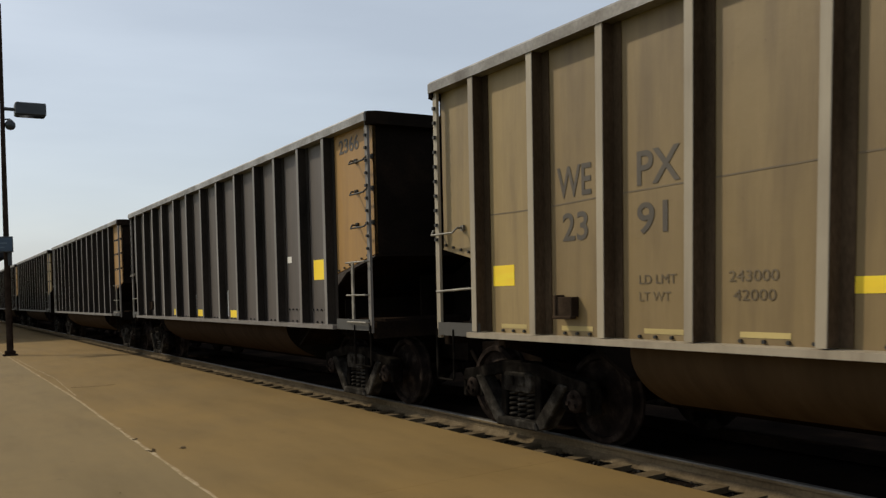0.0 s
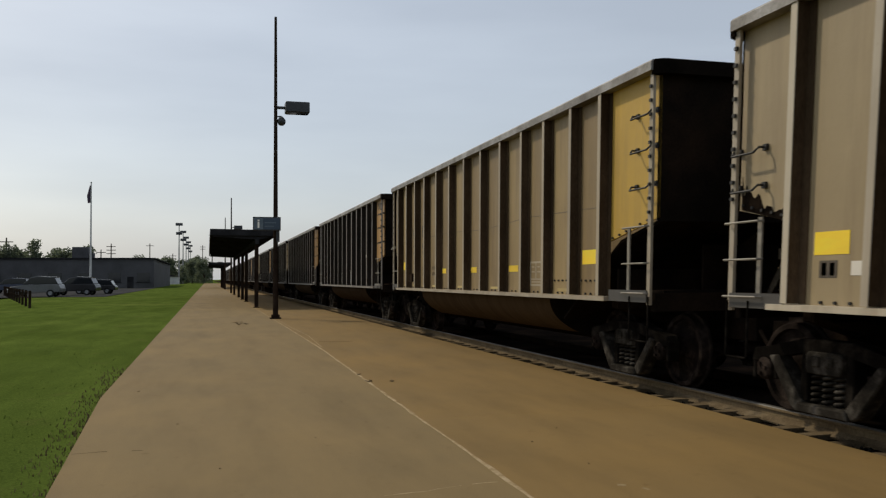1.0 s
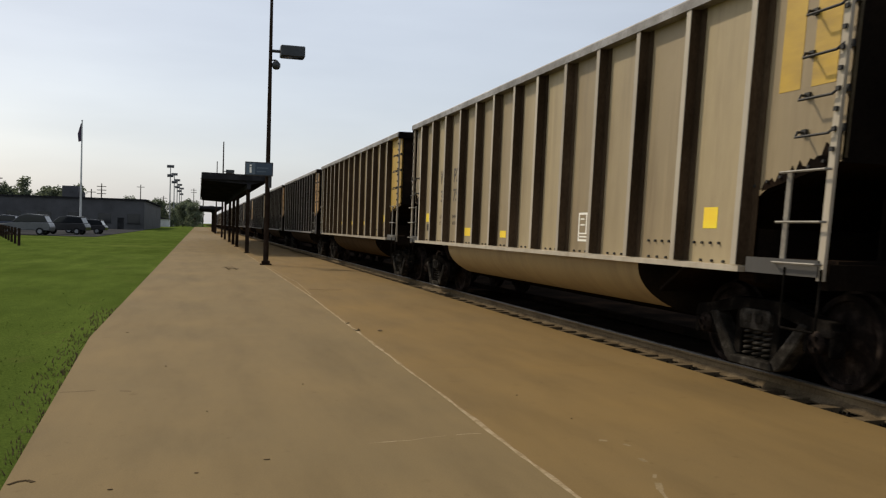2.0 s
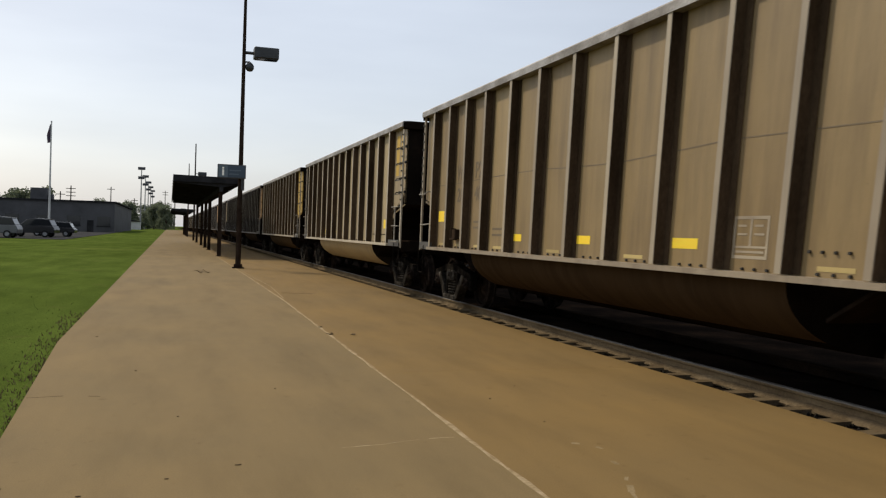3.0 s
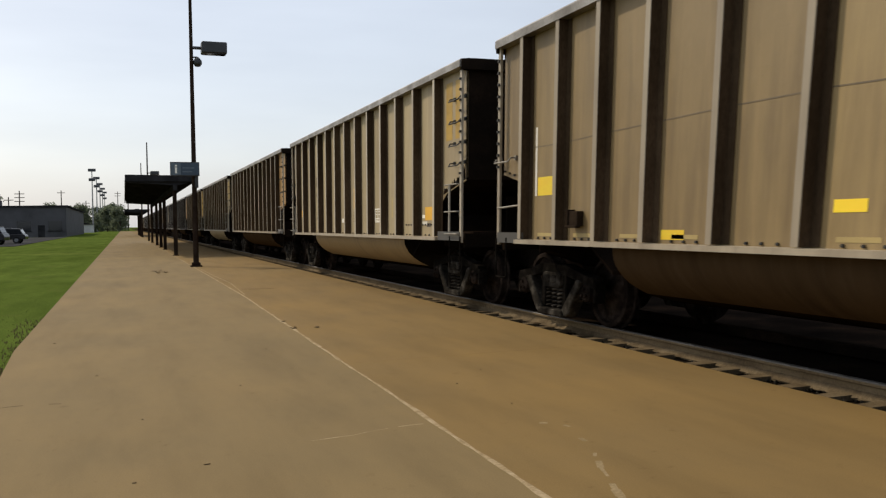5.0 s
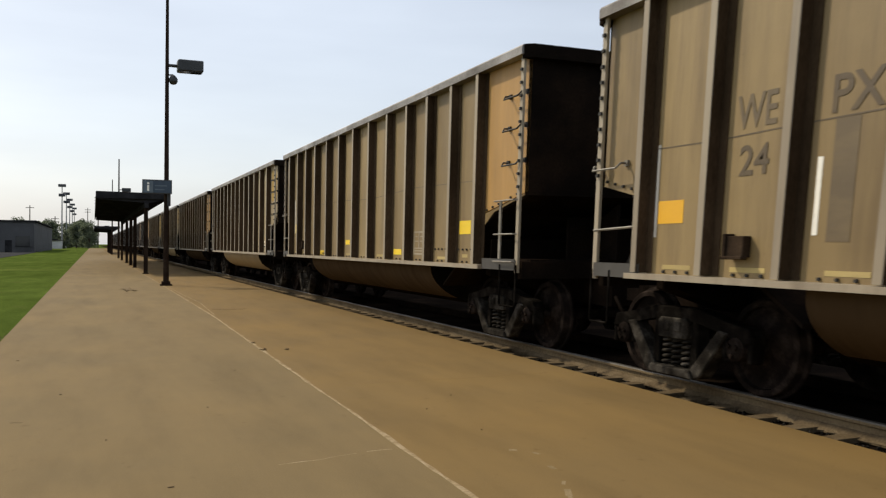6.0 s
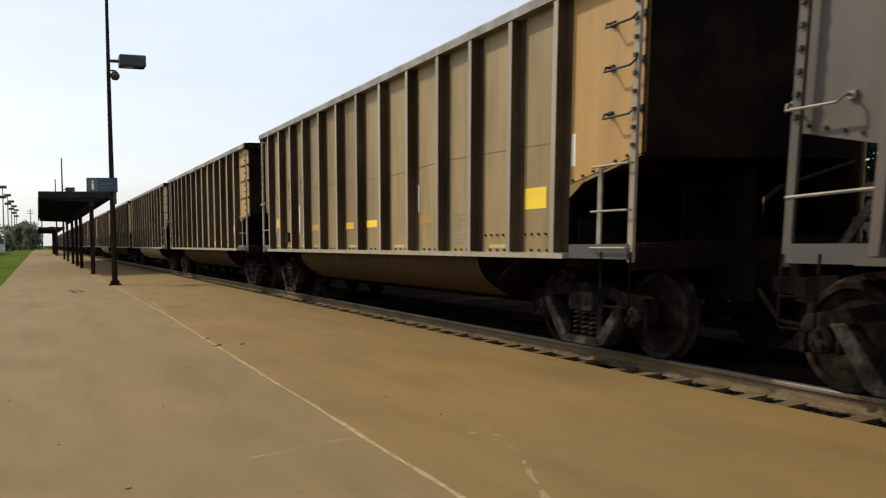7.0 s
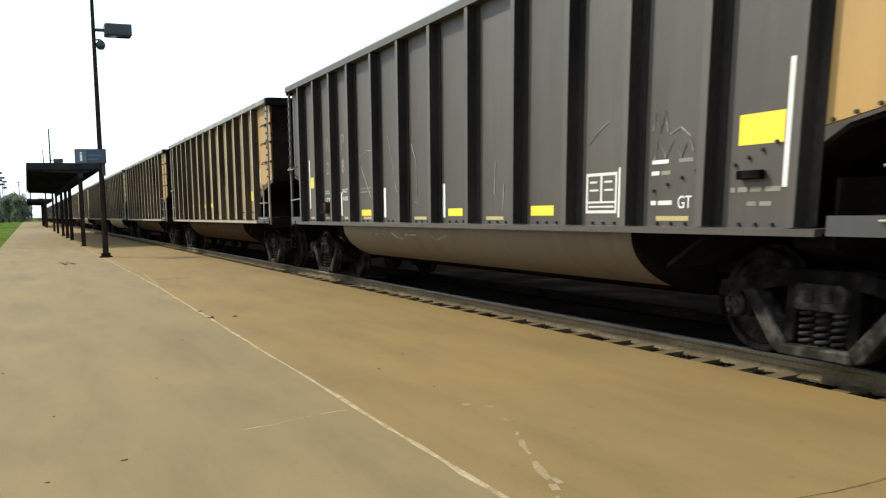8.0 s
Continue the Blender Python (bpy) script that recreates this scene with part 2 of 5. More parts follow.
def concrete(name, base, warm):
    """Worn platform concrete: cloudy rust-tan stains, trowel streaks, fine grit and dark specks."""
    m, nt, b = node_mat(name, 0.88)
    v = coords(nt)
    vs = coords(nt, (1.0, 0.22, 1.0))
    big = noise_tex(nt, v, 0.35, 6.0, 0.6)
    mid = noise_tex(nt, vs, 1.6, 7.0, 0.62)
    grit = noise_tex(nt, v, 90.0, 3.0, 0.7)
    spots = noise_tex(nt, v, 7.0, 4.0, 0.55)
    r1 = ramp(nt, big.outputs["Fac"], [(0.32, base), (0.68, warm)])
    r2 = ramp(nt, mid.outputs["Fac"], [(0.25, (0.80, 0.80, 0.80)), (0.5, (1.0, 1.0, 1.0)), (0.78, (1.14, 1.13, 1.10))])
    r3 = ramp(nt, grit.outputs["Fac"], [(0.3, (0.86, 0.86, 0.86)), (0.7, (1.08, 1.08, 1.08))])
    r4 = ramp(nt, spots.outputs["Fac"], [(0.24, (0.72, 0.69, 0.64)), (0.36, (1, 1, 1))])
    c = mix(nt, "MULTIPLY", 1.0, r1.outputs["Color"], r2.outputs["Color"])
    c = mix(nt, "MULTIPLY", 1.0, c.outputs["Color"], r3.outputs["Color"])
    c = mix(nt, "MULTIPLY", 0.7, c.outputs["Color"], r4.outputs["Color"])
    nt.links.new(c.outputs["Color"], b.inputs["Base Color"])
    bump(nt, b, grit.outputs["Fac"], 0.3, 0.003)
    return m


M["conc_a"] = concrete("platform_concrete", (0.172, 0.125, 0.061), (0.202, 0.141, 0.064))
M["conc_b"] = concrete("platform_concrete_rusty", (0.178, 0.119, 0.049), (0.205, 0.131, 0.047))
M["seam"] = mottled("pale_joint_filler", (0.23, 0.168, 0.090), (0.32, 0.245, 0.145), (0.42, 0.335, 0.22), 6.0, 40, 0.9, shift=False)
M["crack"] = mottled("crack_dirt", (0.04, 0.03, 0.018), (0.065, 0.047, 0.028), (0.10, 0.074, 0.045), 6.0, 40, 0.95, shift=False)
M["stain"] = mottled("pale_stain", (0.21, 0.155, 0.080), (0.255, 0.192, 0.106), (0.30, 0.232, 0.137), 4.0, 40, 0.9, shift=False)


def grass_material():
    m, nt, b = node_mat("mown_grass", 0.95)
    v = coords(nt)
    vs = coords(nt, (1.0, 0.25, 1.0))
    big = noise_tex(nt, v, 0.12, 5.0)
    mid = noise_tex(nt, vs, 1.1, 6.0)
    fine = noise_tex(nt, v, 45.0, 4.0, 0.7)
    r1 = ramp(nt, big.outputs["Fac"], [(0.3, (0.068, 0.098, 0.022)), (0.55, (0.088, 0.124, 0.030)), (0.75, (0.118, 0.145, 0.040))])
    r2 = ramp(nt, mid.outputs["Fac"], [(0.3, (0.72, 0.74, 0.7)), (0.7, (1.2, 1.18, 1.1))])
    r3 = ramp(nt, fine.outputs["Fac"], [(0.3, (0.55, 0.58, 0.5)), (0.7, (1.25, 1.22, 1.1))])
    bare = noise_tex(nt, v, 0.8, 5.0, 0.65)
    r4 = ramp(nt, bare.outputs["Fac"], [(0.60, (0, 0, 0)), (0.74, (0.65, 0.65, 0.65))])
    c = mix(nt, "MULTIPLY", 1.0, r1.outputs["Color"], r2.outputs["Color"])
    c = mix(nt, "MIX", r4.outputs["Color"], c.outputs["Color"], (0.098, 0.098, 0.036))
    c = mix(nt, "MULTIPLY", 1.0, c.outputs["Color"], r3.outputs["Color"])
    nt.links.new(c.outputs["Color"], b.inputs["Base Color"])
    bump(nt, b, fine.outputs["Fac"], 0.6, 0.03)
    return m


M["grass"] = grass_material()


# ---- mesh helpers ----
def box(bm, x0, x1, y0, y1, z0, z1):
    vs = [bm.verts.new((x, y, z)) for z in (z0, z1) for y in (y0, y1) for x in (x0, x1)]
    for f in ((0, 2, 3, 1), (4, 5, 7, 6), (0, 1, 5, 4), (2, 6, 7, 3), (0, 4, 6, 2), (1, 3, 7, 5)):
        bm.faces.new([vs[i] for i in f])


def prism(bm, pts, axis, a, b):
    """A polygon extruded along an axis from a to b. pts are the two other coordinates in x, y, z order."""
    def put(p, d):
        q = list(p)
        q.insert(axis, d)
        return bm.verts.new(q)
    lo, hi = [put(p, a) for p in pts], [put(p, b) for p in pts]
    bm.faces.new(lo[::-1])
    bm.faces.new(hi)
    for i in range(len(pts)):
        j = (i + 1) % len(pts)
        bm.faces.new((lo[i], lo[j], hi[j], hi[i]))


def tube(bm, pts, r, n=6, r2=None):
    """A round bar along a line of points, tapering to r2."""
    pts = [Vector(p) for p in pts]
    rings = []
    for i, p in enumerate(pts):
        d = (pts[min(i + 1, len(pts) - 1)] - pts[max(i - 1, 0)]).normalized()
        u = d.orthogonal().normalized() if abs(d.z) > 0.9 else d.cross(Vector((0, 0, 1))).normalized()
        w = d.cross(u)
        rr = r if r2 is None else r + (r2 - r) * i / (len(pts) - 1)
        rings.append([bm.verts.new(p + rr * (math.cos(a) * u + math.sin(a) * w)) for a in (2 * math.pi * k / n for k in range(n))])
    for a, b in zip(rings, rings[1:]):
        for k in range(n):
            bm.faces.new((a[k], a[(k + 1) % n], b[(k + 1) % n], b[k]))
    bm.faces.new(rings[0][::-1])
    bm.faces.new(rings[-1])


def lathe(bm, profile, axis_x=True, n=32):
    """(along, radius) points turned about the x axis (or the z axis)."""
    rings = []
    for a, r in profile:
        ring = []
        for k in range(n):
            c, s = r * math.cos(2 * math.pi * k / n), r * math.sin(2 * math.pi * k / n)
            ring.append(bm.verts.new((a, c, s) if axis_x else (c, s, a)))
        rings.append(ring)
    for a, b in zip(rings, rings[1:]):
        for k in range(n):
            bm.faces.new((a[k], a[(k + 1) % n], b[(k + 1) % n], b[k]))
    bm.faces.new(rings[0][::-1])
    bm.faces.new(rings[-1])


def mesh_of(name, bm, smooth=False, bevel=0.0):
    if bevel:
        bmesh.ops.bevel(bm, geom=list(bm.edges), offset=bevel, segments=1, affect="EDGES", clamp_overlap=True)
    bmesh.ops.recalc_face_normals(bm, faces=bm.faces)
    me = bpy.data.meshes.new(name)
    bm.to_mesh(me)
    bm.free()
    me.materials.append(None)
    if smooth:
        for p in me.polygons:
            p.use_smooth = True
    return me


def put(name, me, mat, parent=None, m=None, label=""):
    """One mesh object with its own material, under a thing or on its own."""
    ob = new(name, me)
    ob.material_slots[0].link = "OBJECT"
    ob.material_slots[0].material = M[mat]
    if parent is not None:
        ob.parent = parent
    if m is not None:
        ob.matrix_basis = m
    if label:
        ob["label"] = label
    return ob


def part(name, bm, mat, parent=None, label="", m=None, smooth=False, bevel=0.0):
    return put(name, mesh_of(name, bm, smooth, bevel), mat, parent, m, label)


def thing(name, m, label, category, group="", kind=""):
    ob = new(name)
    ob.empty_display_size = 0.3
    ob.matrix_basis = m
    return tagged(ob, label, category, group, kind)


def text_mesh(text, height, width=0.0, bold=0.0):
    """Lettering in the built-in font, lying in the x, y plane, its lower left corner at the origin."""
    cu = bpy.data.curves.new("lettering", "FONT")
    cu.body, cu.size, cu.extrude, cu.offset = text, height / 0.70, 0.001, bold
    ob = bpy.data.objects.new("lettering", cu)
    scene.collection.objects.link(ob)
    me = bpy.data.meshes.new_from_object(ob.evaluated_get(bpy.context.evaluated_depsgraph_get()))
    bpy.data.objects.remove(ob)
    xs = [v.co.x for v in me.vertices]
    lo, hi = min(xs), max(xs)
    k = width / (hi - lo) if width else 1.0
    for v in me.vertices:
        v.co.x = (v.co.x - lo) * k
    me.materials.clear()
    me.materials.append(None)
    return me


# ---- ground, lawn, platform, track ----
EDGE = 5.50                       # platform edge beside the track
TRACK = 6.60                      # track centre line
RAIL_Z = 0.13                     # rail head above the platform
rng = random.Random(5)


def sheet(name, mat, x0, x1, y0, y1, z, nx, ny, rough=0.0, label="", category=""):
    bm = bmesh.new()
    grid = []
    for j in range(ny + 1):
        row = []
        for i in range(nx + 1):
            x, y = x0 + (x1 - x0) * i / nx, y0 + (y1 - y0) * j / ny
            row.append(bm.verts.new((x, y, z + rough * noise.noise((x * 0.35, y * 0.35, 3.0)))))
        grid.append(row)
    for j in range(ny):
        for i in range(nx):
            bm.faces.new((grid[j][i], grid[j][i + 1], grid[j + 1][i + 1], grid[j + 1][i]))
    return tagged(part(name, bm, mat), label, category, kind="structure")


def ground():
    # one sheet of grass land to the horizon, with a finer lawn next to the platform
    sheet("ground", "grass", -1800, 1800, -400, 3200, -0.22, 30, 30, 0.0, "flat grassy ground reaching to the horizon", "ground")
    sheet("lawn", "grass", -16.5, -1.0, -12, 290, -0.035, 40, 200, 0.02, "mown green lawn beside the platform", "lawn")
    sheet("parking_lot", "asphalt", -75, -9.0, 83, 160, 0.0, 4, 8, 0.0, "grey asphalt parking lot beyond the lawn", "parking lot")
    # ballast bed under the track, its black standing for the train's shade
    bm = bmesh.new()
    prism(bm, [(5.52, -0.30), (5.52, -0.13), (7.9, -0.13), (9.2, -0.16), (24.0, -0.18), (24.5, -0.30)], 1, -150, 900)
    tagged(part("ballast_bed", bm, "coal"), "ballast bed under the railway track, coloured black for the train's shade", "track bed", kind="structure")
    # added black fill between the rails: shade under the train as a surface
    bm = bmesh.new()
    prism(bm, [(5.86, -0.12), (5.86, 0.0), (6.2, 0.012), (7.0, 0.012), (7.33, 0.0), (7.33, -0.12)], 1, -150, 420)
    tagged(part("coal_dust_fill", bm, "coal"), "black fill between the rails, added for the shade under the train", "track bed", kind="structure")


ground()


def platform():
    base = thing("platform", pose(0, 0, 0), "worn tan concrete station platform of joined slabs", "platform", kind="structure")
    # walked slabs on the lawn side; the lawn edge steps out where an older slab begins
    def left_edge(y):
        return -1.33 + 0.045 * max(0.0, 11.8 - y)
    def seam_x(y):
        return 2.14 + 0.0165 * (min(max(y, 2.0), 19.0) - 3.8)
    cuts = [-60, -40, -26, -14, -6, 0.0, 11.8, 18, 24, 30, 36, 42, 50, 60, 75, 95, 120, 150, 190, 240, 330]
    for a, b in zip(cuts, cuts[1:]):
        bm = bmesh.new()
        g = 0.0012
        prism(bm, [(left_edge(a + 0.01), a + g), (seam_x(a) - 0.012, a + g), (seam_x(b) - 0.012, b - g), (left_edge(b - 0.01), b - g)], 2, -0.28, 0.0)
        part("slab", bm, "conc_a", base)
    cuts = [-60, -40, -26, -14, -9, -3, 2.97, 9.0, 15.0, 21.0, 27.0, 33, 39, 45, 52, 62, 78, 95, 120, 150, 190, 240, 330]
    for a, b in zip(cuts, cuts[1:]):
        bm = bmesh.new()
        g = 0.0015
        prism(bm, [(seam_x(a) + 0.012, a + g), (EDGE, a + g), (EDGE, b - g), (seam_x(b) + 0.012, b - g)], 2, -0.28, 0.0)
        part("slab", bm, "conc_b", base)
    # filler in the long joint
    r = random.Random(2)
    bm = bmesh.new()
    y, prev = -12.0, None
    while y < 60:
        w1, off = r.uniform(0.009, 0.027), r.uniform(-0.008, 0.008)
        x = seam_x(y) + off
        ring = [bm.verts.new(q) for q in ((x - w1, y, -0.05), (x - w1, y, 0.0015), (x, y, 0.003), (x + w1, y, 0.0015), (x + w1, y, -0.05))]
        if prev:
            for k in range(4):
                bm.faces.new((prev[k], prev[k + 1], ring[k + 1], ring[k]))
        prev = ring
        y += r.uniform(0.15, 0.45)
    part("joint_filler", bm, "seam", base, "pale crumbling joint filler")
    # ragged cracks and a curved pale scrape
    def crack(pts, w, mat="crack", name="crack", h=0.0032, gaps=0.10):
        bm = bmesh.new()
        fine = []
        for p, q in zip(pts, pts[1:]):
            n = max(2, int(math.dist(p, q) / 0.08))
            for i in range(n):
                t = i / n
                fine.append((p[0] + (q[0] - p[0]) * t + r.uniform(-0.008, 0.008), p[1] + (q[1] - p[1]) * t + r.uniform(-0.012, 0.012)))
        fine.append(pts[-1])
        for p, q in zip(fine, fine[1:]):
            if r.random() < gaps:
                continue
            d = Vector((q[0] - p[0], q[1] - p[1]))
            if d.length < 1e-4:
                continue
            s = Vector((-d.y, d.x)).normalized() * w * r.uniform(0.4, 1.2)
            prism(bm, [(p[0] - s.x, p[1] - s.y), (q[0] - s.x, q[1] - s.y), (q[0] + s.x, q[1] + s.y), (p[0] + s.x, p[1] + s.y)], 2, -0.02, h)
        part(name, bm, mat, base)
    crack([(-1.15, 8.07), (-0.85, 8.12), (-0.55, 8.05)], 0.007, "crack", "crack", 0.001, 0.5)
    crack([(-1.02, 5.30), (-0.93, 5.38), (-0.85, 5.28)], 0.012)
    crack([(1.2, 5.88), (1.5, 5.93), (1.8, 6.02), (2.18, 6.05)], 0.007, "seam", "crack", 0.0006)
    crack([(3.2, 3.03), (3.7, 2.95), (4.3, 2.97), (5.4, 2.97)], 0.004, "crack", "crack", 0.0008)
    crack([(2.6, 20.6), (3.1, 20.4), (3.4, 20.5)], 0.012)
    crack([(3.02, 5.45), (2.92, 5.0), (2.78, 4.65), (2.60, 4.2), (2.50, 3.9), (2.36, 3.55)], 0.024, "stain", "scrape", 0.0006, 0.42)
    crack([(3.06, 5.5), (3.0, 5.62), (2.9, 5.7)], 0.02, "stain", "scrape", 0.0006, 0.4)
    crack([(2.66, 4.45), (2.55, 4.1), (2.52, 3.8)], 0.018, "stain", "scrape", 0.0007, 0.5)
    # a fine crack that wanders off the long joint
    crack([(2.45, 19.0), (2.6, 23.0), (2.52, 27.0), (2.5, 32.0)], 0.012, "seam")
    # small chips of debris lying about
    for cx, cy, s in ((0.46, 5.58, 0.05), (-0.45, 5.1, 0.035), (0.02, 5.35, 0.03), (3.0, 6.4, 0.02), (1.0, 8.2, 0.02), (3.4, 8.0, 0.02), (0.1, 7.1, 0.02), (-0.3, 9.4, 0.03), (1.6, 10.5, 0.02), (2.9, 7.4, 0.025), (-0.9, 12.3, 0.04)):
        bm = bmesh.new()
        s *= 0.42
        prism(bm, [(cx - s, cy - s * 0.2), (cx + s * 0.2, cy - s * 0.35), (cx + s, cy + s * 0.1), (cx + s * 0.1, cy + s * 0.3)], 2, 0.001, 0.006)
        tagged(part("twig", bm, "dry"), "small dry brown twig lying on the platform concrete", "debris", "litter on the platform")


platform()


def rails():
    head, web, foot = 0.036, 0.010, 0.07
    for name, x in (("rail", TRACK - 0.755), ("rail", TRACK + 0.755)):
        base = thing(name, pose(x, 0, 0), "steel rail with a dusty tan web and a polished head", "rail", "rails of the track", "structure")
        bm = bmesh.new()
        prism(bm, [(-foot, -0.04), (foot, -0.04), (foot, -0.028), (web, -0.012), (web, 0.085), (head, 0.095), (head, 0.118), (-head, 0.118), (-head, 0.095), (-web, 0.085), (-web, -0.012), (-foot, -0.028)], 1, -150, 900)
        # the far rail is coloured black for the shade under the train
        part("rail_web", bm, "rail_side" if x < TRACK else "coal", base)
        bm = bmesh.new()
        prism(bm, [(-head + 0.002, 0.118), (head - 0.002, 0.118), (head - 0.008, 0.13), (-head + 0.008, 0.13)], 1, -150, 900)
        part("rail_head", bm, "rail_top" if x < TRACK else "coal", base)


rails()


# ---- station furniture ----
def light_pole():
    p = thing("platform_light_pole", pose(2.5, 33.0, 0), "tall dark brown steel light pole on the platform", "light pole", "light poles along the platform")
    bm = bmesh.new()
    prism(bm, [(-0.21, -0.21), (0.21, -0.21), (0.21, 0.21), (-0.21, 0.21)], 2, 0, 0.05)
    prism(bm, [(-0.15, -0.15), (0.15, -0.15), (0.15, 0.15), (-0.15, 0.15)], 2, 0.05, 0.16)
    part("base_plate", bm, "pole", p, bevel=0.01)
    bm = bmesh.new()
    tube(bm, [(0, 0, 0.16), (0, 0, 4), (0, 0, 8), (0, 0, 11.7)], 0.105, 10, 0.05)
    part("shaft", bm, "pole", p, smooth=False)
    bm = bmesh.new()
    tube(bm, [(0.05, 0, 8.16), (0.40, 0, 8.16)], 0.06, 8)
    part("arm", bm, "lamp", p)
    bm = bmesh.new()
    box(bm, 0.36, 1.28, -0.28, 0.28, 7.96, 8.38)
    lum = part("luminaire", bm, "lamp", p, "dark box-shaped floodlight head", bevel=0.03)
    bm = bmesh.new()
    box(bm, 0.42, 1.22, -0.22, 0.22, 7.945, 7.958)
    part("lens", bm, "glass", lum)
    bm = bmesh.new()
    lathe(bm, [(-0.16, 0.03), (-0.14, 0.10), (-0.05, 0.16), (0.06, 0.16), (0.14, 0.10), (0.20, 0.04)], False, 12)
    part("loudspeaker", bm, "lamp", p, m=pose(0.22, 0, 7.62), smooth=True)
    bm = bmesh.new()
    tube(bm, [(0, 0, 7.80), (0.22, 0, 7.82)], 0.03, 6)
    part("speaker_bracket", bm, "lamp", p)
    # sign mounted across the pole
    bm = bmesh.new()
    box(bm, 0.02, 0.14, -0.13, 0.13, 2.95, 3.9)
    part("junction_box", bm, "lamp", p, bevel=0.01)
    return p


pole_1 = light_pole()


def station_sign():
    s = thing("platform_sign", pose(2.5, 32.83, 0), "blue platform sign with a pale panel on the light pole", "sign")
    bm = bmesh.new()
    box(bm, -0.86, 0.18, -0.03, 0.03, 3.38, 3.90)
    part("frame", bm, "lamp", s, bevel=0.008)
    bm = bmesh.new()
    box(bm, -0.48, 0.15, -0.037, -0.030, 3.42, 3.86)
    part("blue_panel", bm, "sign_blue", s)
    bm = bmesh.new()
    box(bm, -0.83, -0.485, -0.037, -0.030, 3.42, 3.86)
    part("pale_panel", bm, "sign_pale", s)
    bm = bmesh.new()
    box(bm, -0.69, -0.62, -0.041, -0.037, 3.48, 3.70)
    box(bm, -0.69, -0.62, -0.041, -0.037, 3.73, 3.79)
    part("pictogram", bm, "white", s)
    bm = bmesh.new()
    for i, w in enumerate((0.42, 0.34)):
        box(bm, -0.42, -0.42 + w, -0.041, -0.037, 3.66 - 0.14 * i, 3.70 - 0.14 * i)
    part("text_bar", bm, "sign_pale", s)


station_sign()


def far_pole(y, h):
    p = thing("platform_light_pole", pose(2.5, y, 0), "tall dark brown steel light pole behind the canopy", "light pole", "light poles along the platform")
    bm = bmesh.new()
    tube(bm, [(0, 0, 0), (0, 0, h / 2), (0, 0, h)], 0.11, 8, 0.06)
    part("shaft", bm, "pole", p)
    bm = bmesh.new()
    box(bm, 0.3, 1.2, -0.25, 0.25, 0.69 * h - 0.2, 0.69 * h + 0.2)
    part("luminaire", bm, "lamp", p, bevel=0.03)
    bm = bmesh.new()
    tube(bm, [(0, 0, 0.69 * h), (0.32, 0, 0.69 * h)], 0.05, 6)
    part("arm", bm, "lamp", p)


far_pole(97, 10.6)
far_pole(131, 10.8)


def canopy(y0, y1, z_top, name_label, posts, x0=0.12, x1=3.62):
    c = thing("platform_canopy", pose(0, y0, 0), name_label, "canopy", "canopies on the platform")
    length = y1 - y0
    bm = bmesh.new()
    prism(bm, [(x0, z_top - 0.10), (x1, z_top - 0.10), (x1, z_top), (x0, z_top + 0.05)], 1, 0, length)
    part("roof_deck", bm, "canopy", c)
    bm = bmesh.new()
    prism(bm, [(x0 - 0.02, z_top - 0.30), (x0 + 0.06, z_top - 0.30), (x0 + 0.06, z_top - 0.10), (x0 - 0.02, z_top + 0.06)], 1, -0.03, length + 0.03)
    part("fascia", bm, "canopy", c)
    bm = bmesh.new()
    box(bm, x1 - 0.06, x1 + 0.02, -0.03, length + 0.03, z_top - 0.22, z_top + 0.02)
    part("fascia", bm, "canopy", c)
    bm = bmesh.new()
    box(bm, x0 + 0.06, x1 - 0.06, -0.05, 0.03, z_top - 0.30, z_top + 0.02)
    part("end_fascia", bm, "canopy", c)
    n = max(2, int(length / 3.5))
    for i in range(n + 1):
        y = 0.15 + (length - 0.3) * i / n
        bm = bmesh.new()
        prism(bm, [(x0 + 0.1, z_top - 0.36), (2.3, z_top - 0.48), (2.7, z_top - 0.48), (x1 - 0.1, z_top - 0.30), (x1 - 0.1, z_top - 0.10), (x0 + 0.1, z_top - 0.10)], 1, y - 0.06, y + 0.06)
        part("beam", bm, "canopy", c)
    bm = bmesh.new()
    box(bm, 2.4, 2.6, 0.0, length, z_top - 0.75, z_top - 0.48)
    part("girder", bm, "canopy", c)
    for y in posts:
        bm = bmesh.new()
        r = 0.10
        box(bm, 2.5 - r, 2.5 + r, y - y0 - r, y - y0 + r, 0.0, z_top - 0.70)
        po = part("post", bm, "pole", c, bevel=0.01)
        bm = bmesh.new()
        box(bm, 2.5 - r - 0.06, 2.5 + r + 0.06, y - y0 - r - 0.06, y - y0 + r + 0.06, 0.0, 0.03)
        part("foot_plate", bm, "pole", po)
    bm = bmesh.new()
    box(bm, 1.7, 2.5, 18, 19, z_top + 0.0, z_top + 0.45)
    part("roof_vent", bm, "canopy", c, bevel=0.02)
    return c


canopy(45.6, 86, 4.12, "long flat dark metal platform canopy on posts", [46.2, 58.5, 65, 73, 85.5])
canopy(134, 170, 4.1, "farther flat dark metal platform canopy on posts", [134.6, 143, 152, 161, 169])


# ---- across the lawn ----
def fence():
    f = thing("lot_fence", pose(-9.6, 52, 0, 0, 0, 13.5), "low dark post and cable fence along the parking lot", "fence")
    for i in range(12):
        bm = bmesh.new()
        box(bm, -0.07, 0.07, 4.0 * i - 0.07, 4.0 * i + 0.07, -0.1, 0.95)
        part("post", bm, "pole", f)
    for z in (0.85, 0.5):
        bm = bmesh.new()
        tube(bm, [(0, 0, z), (0, 44, z)], 0.02, 5)
        part("cable", bm, "pole", f)


fence()


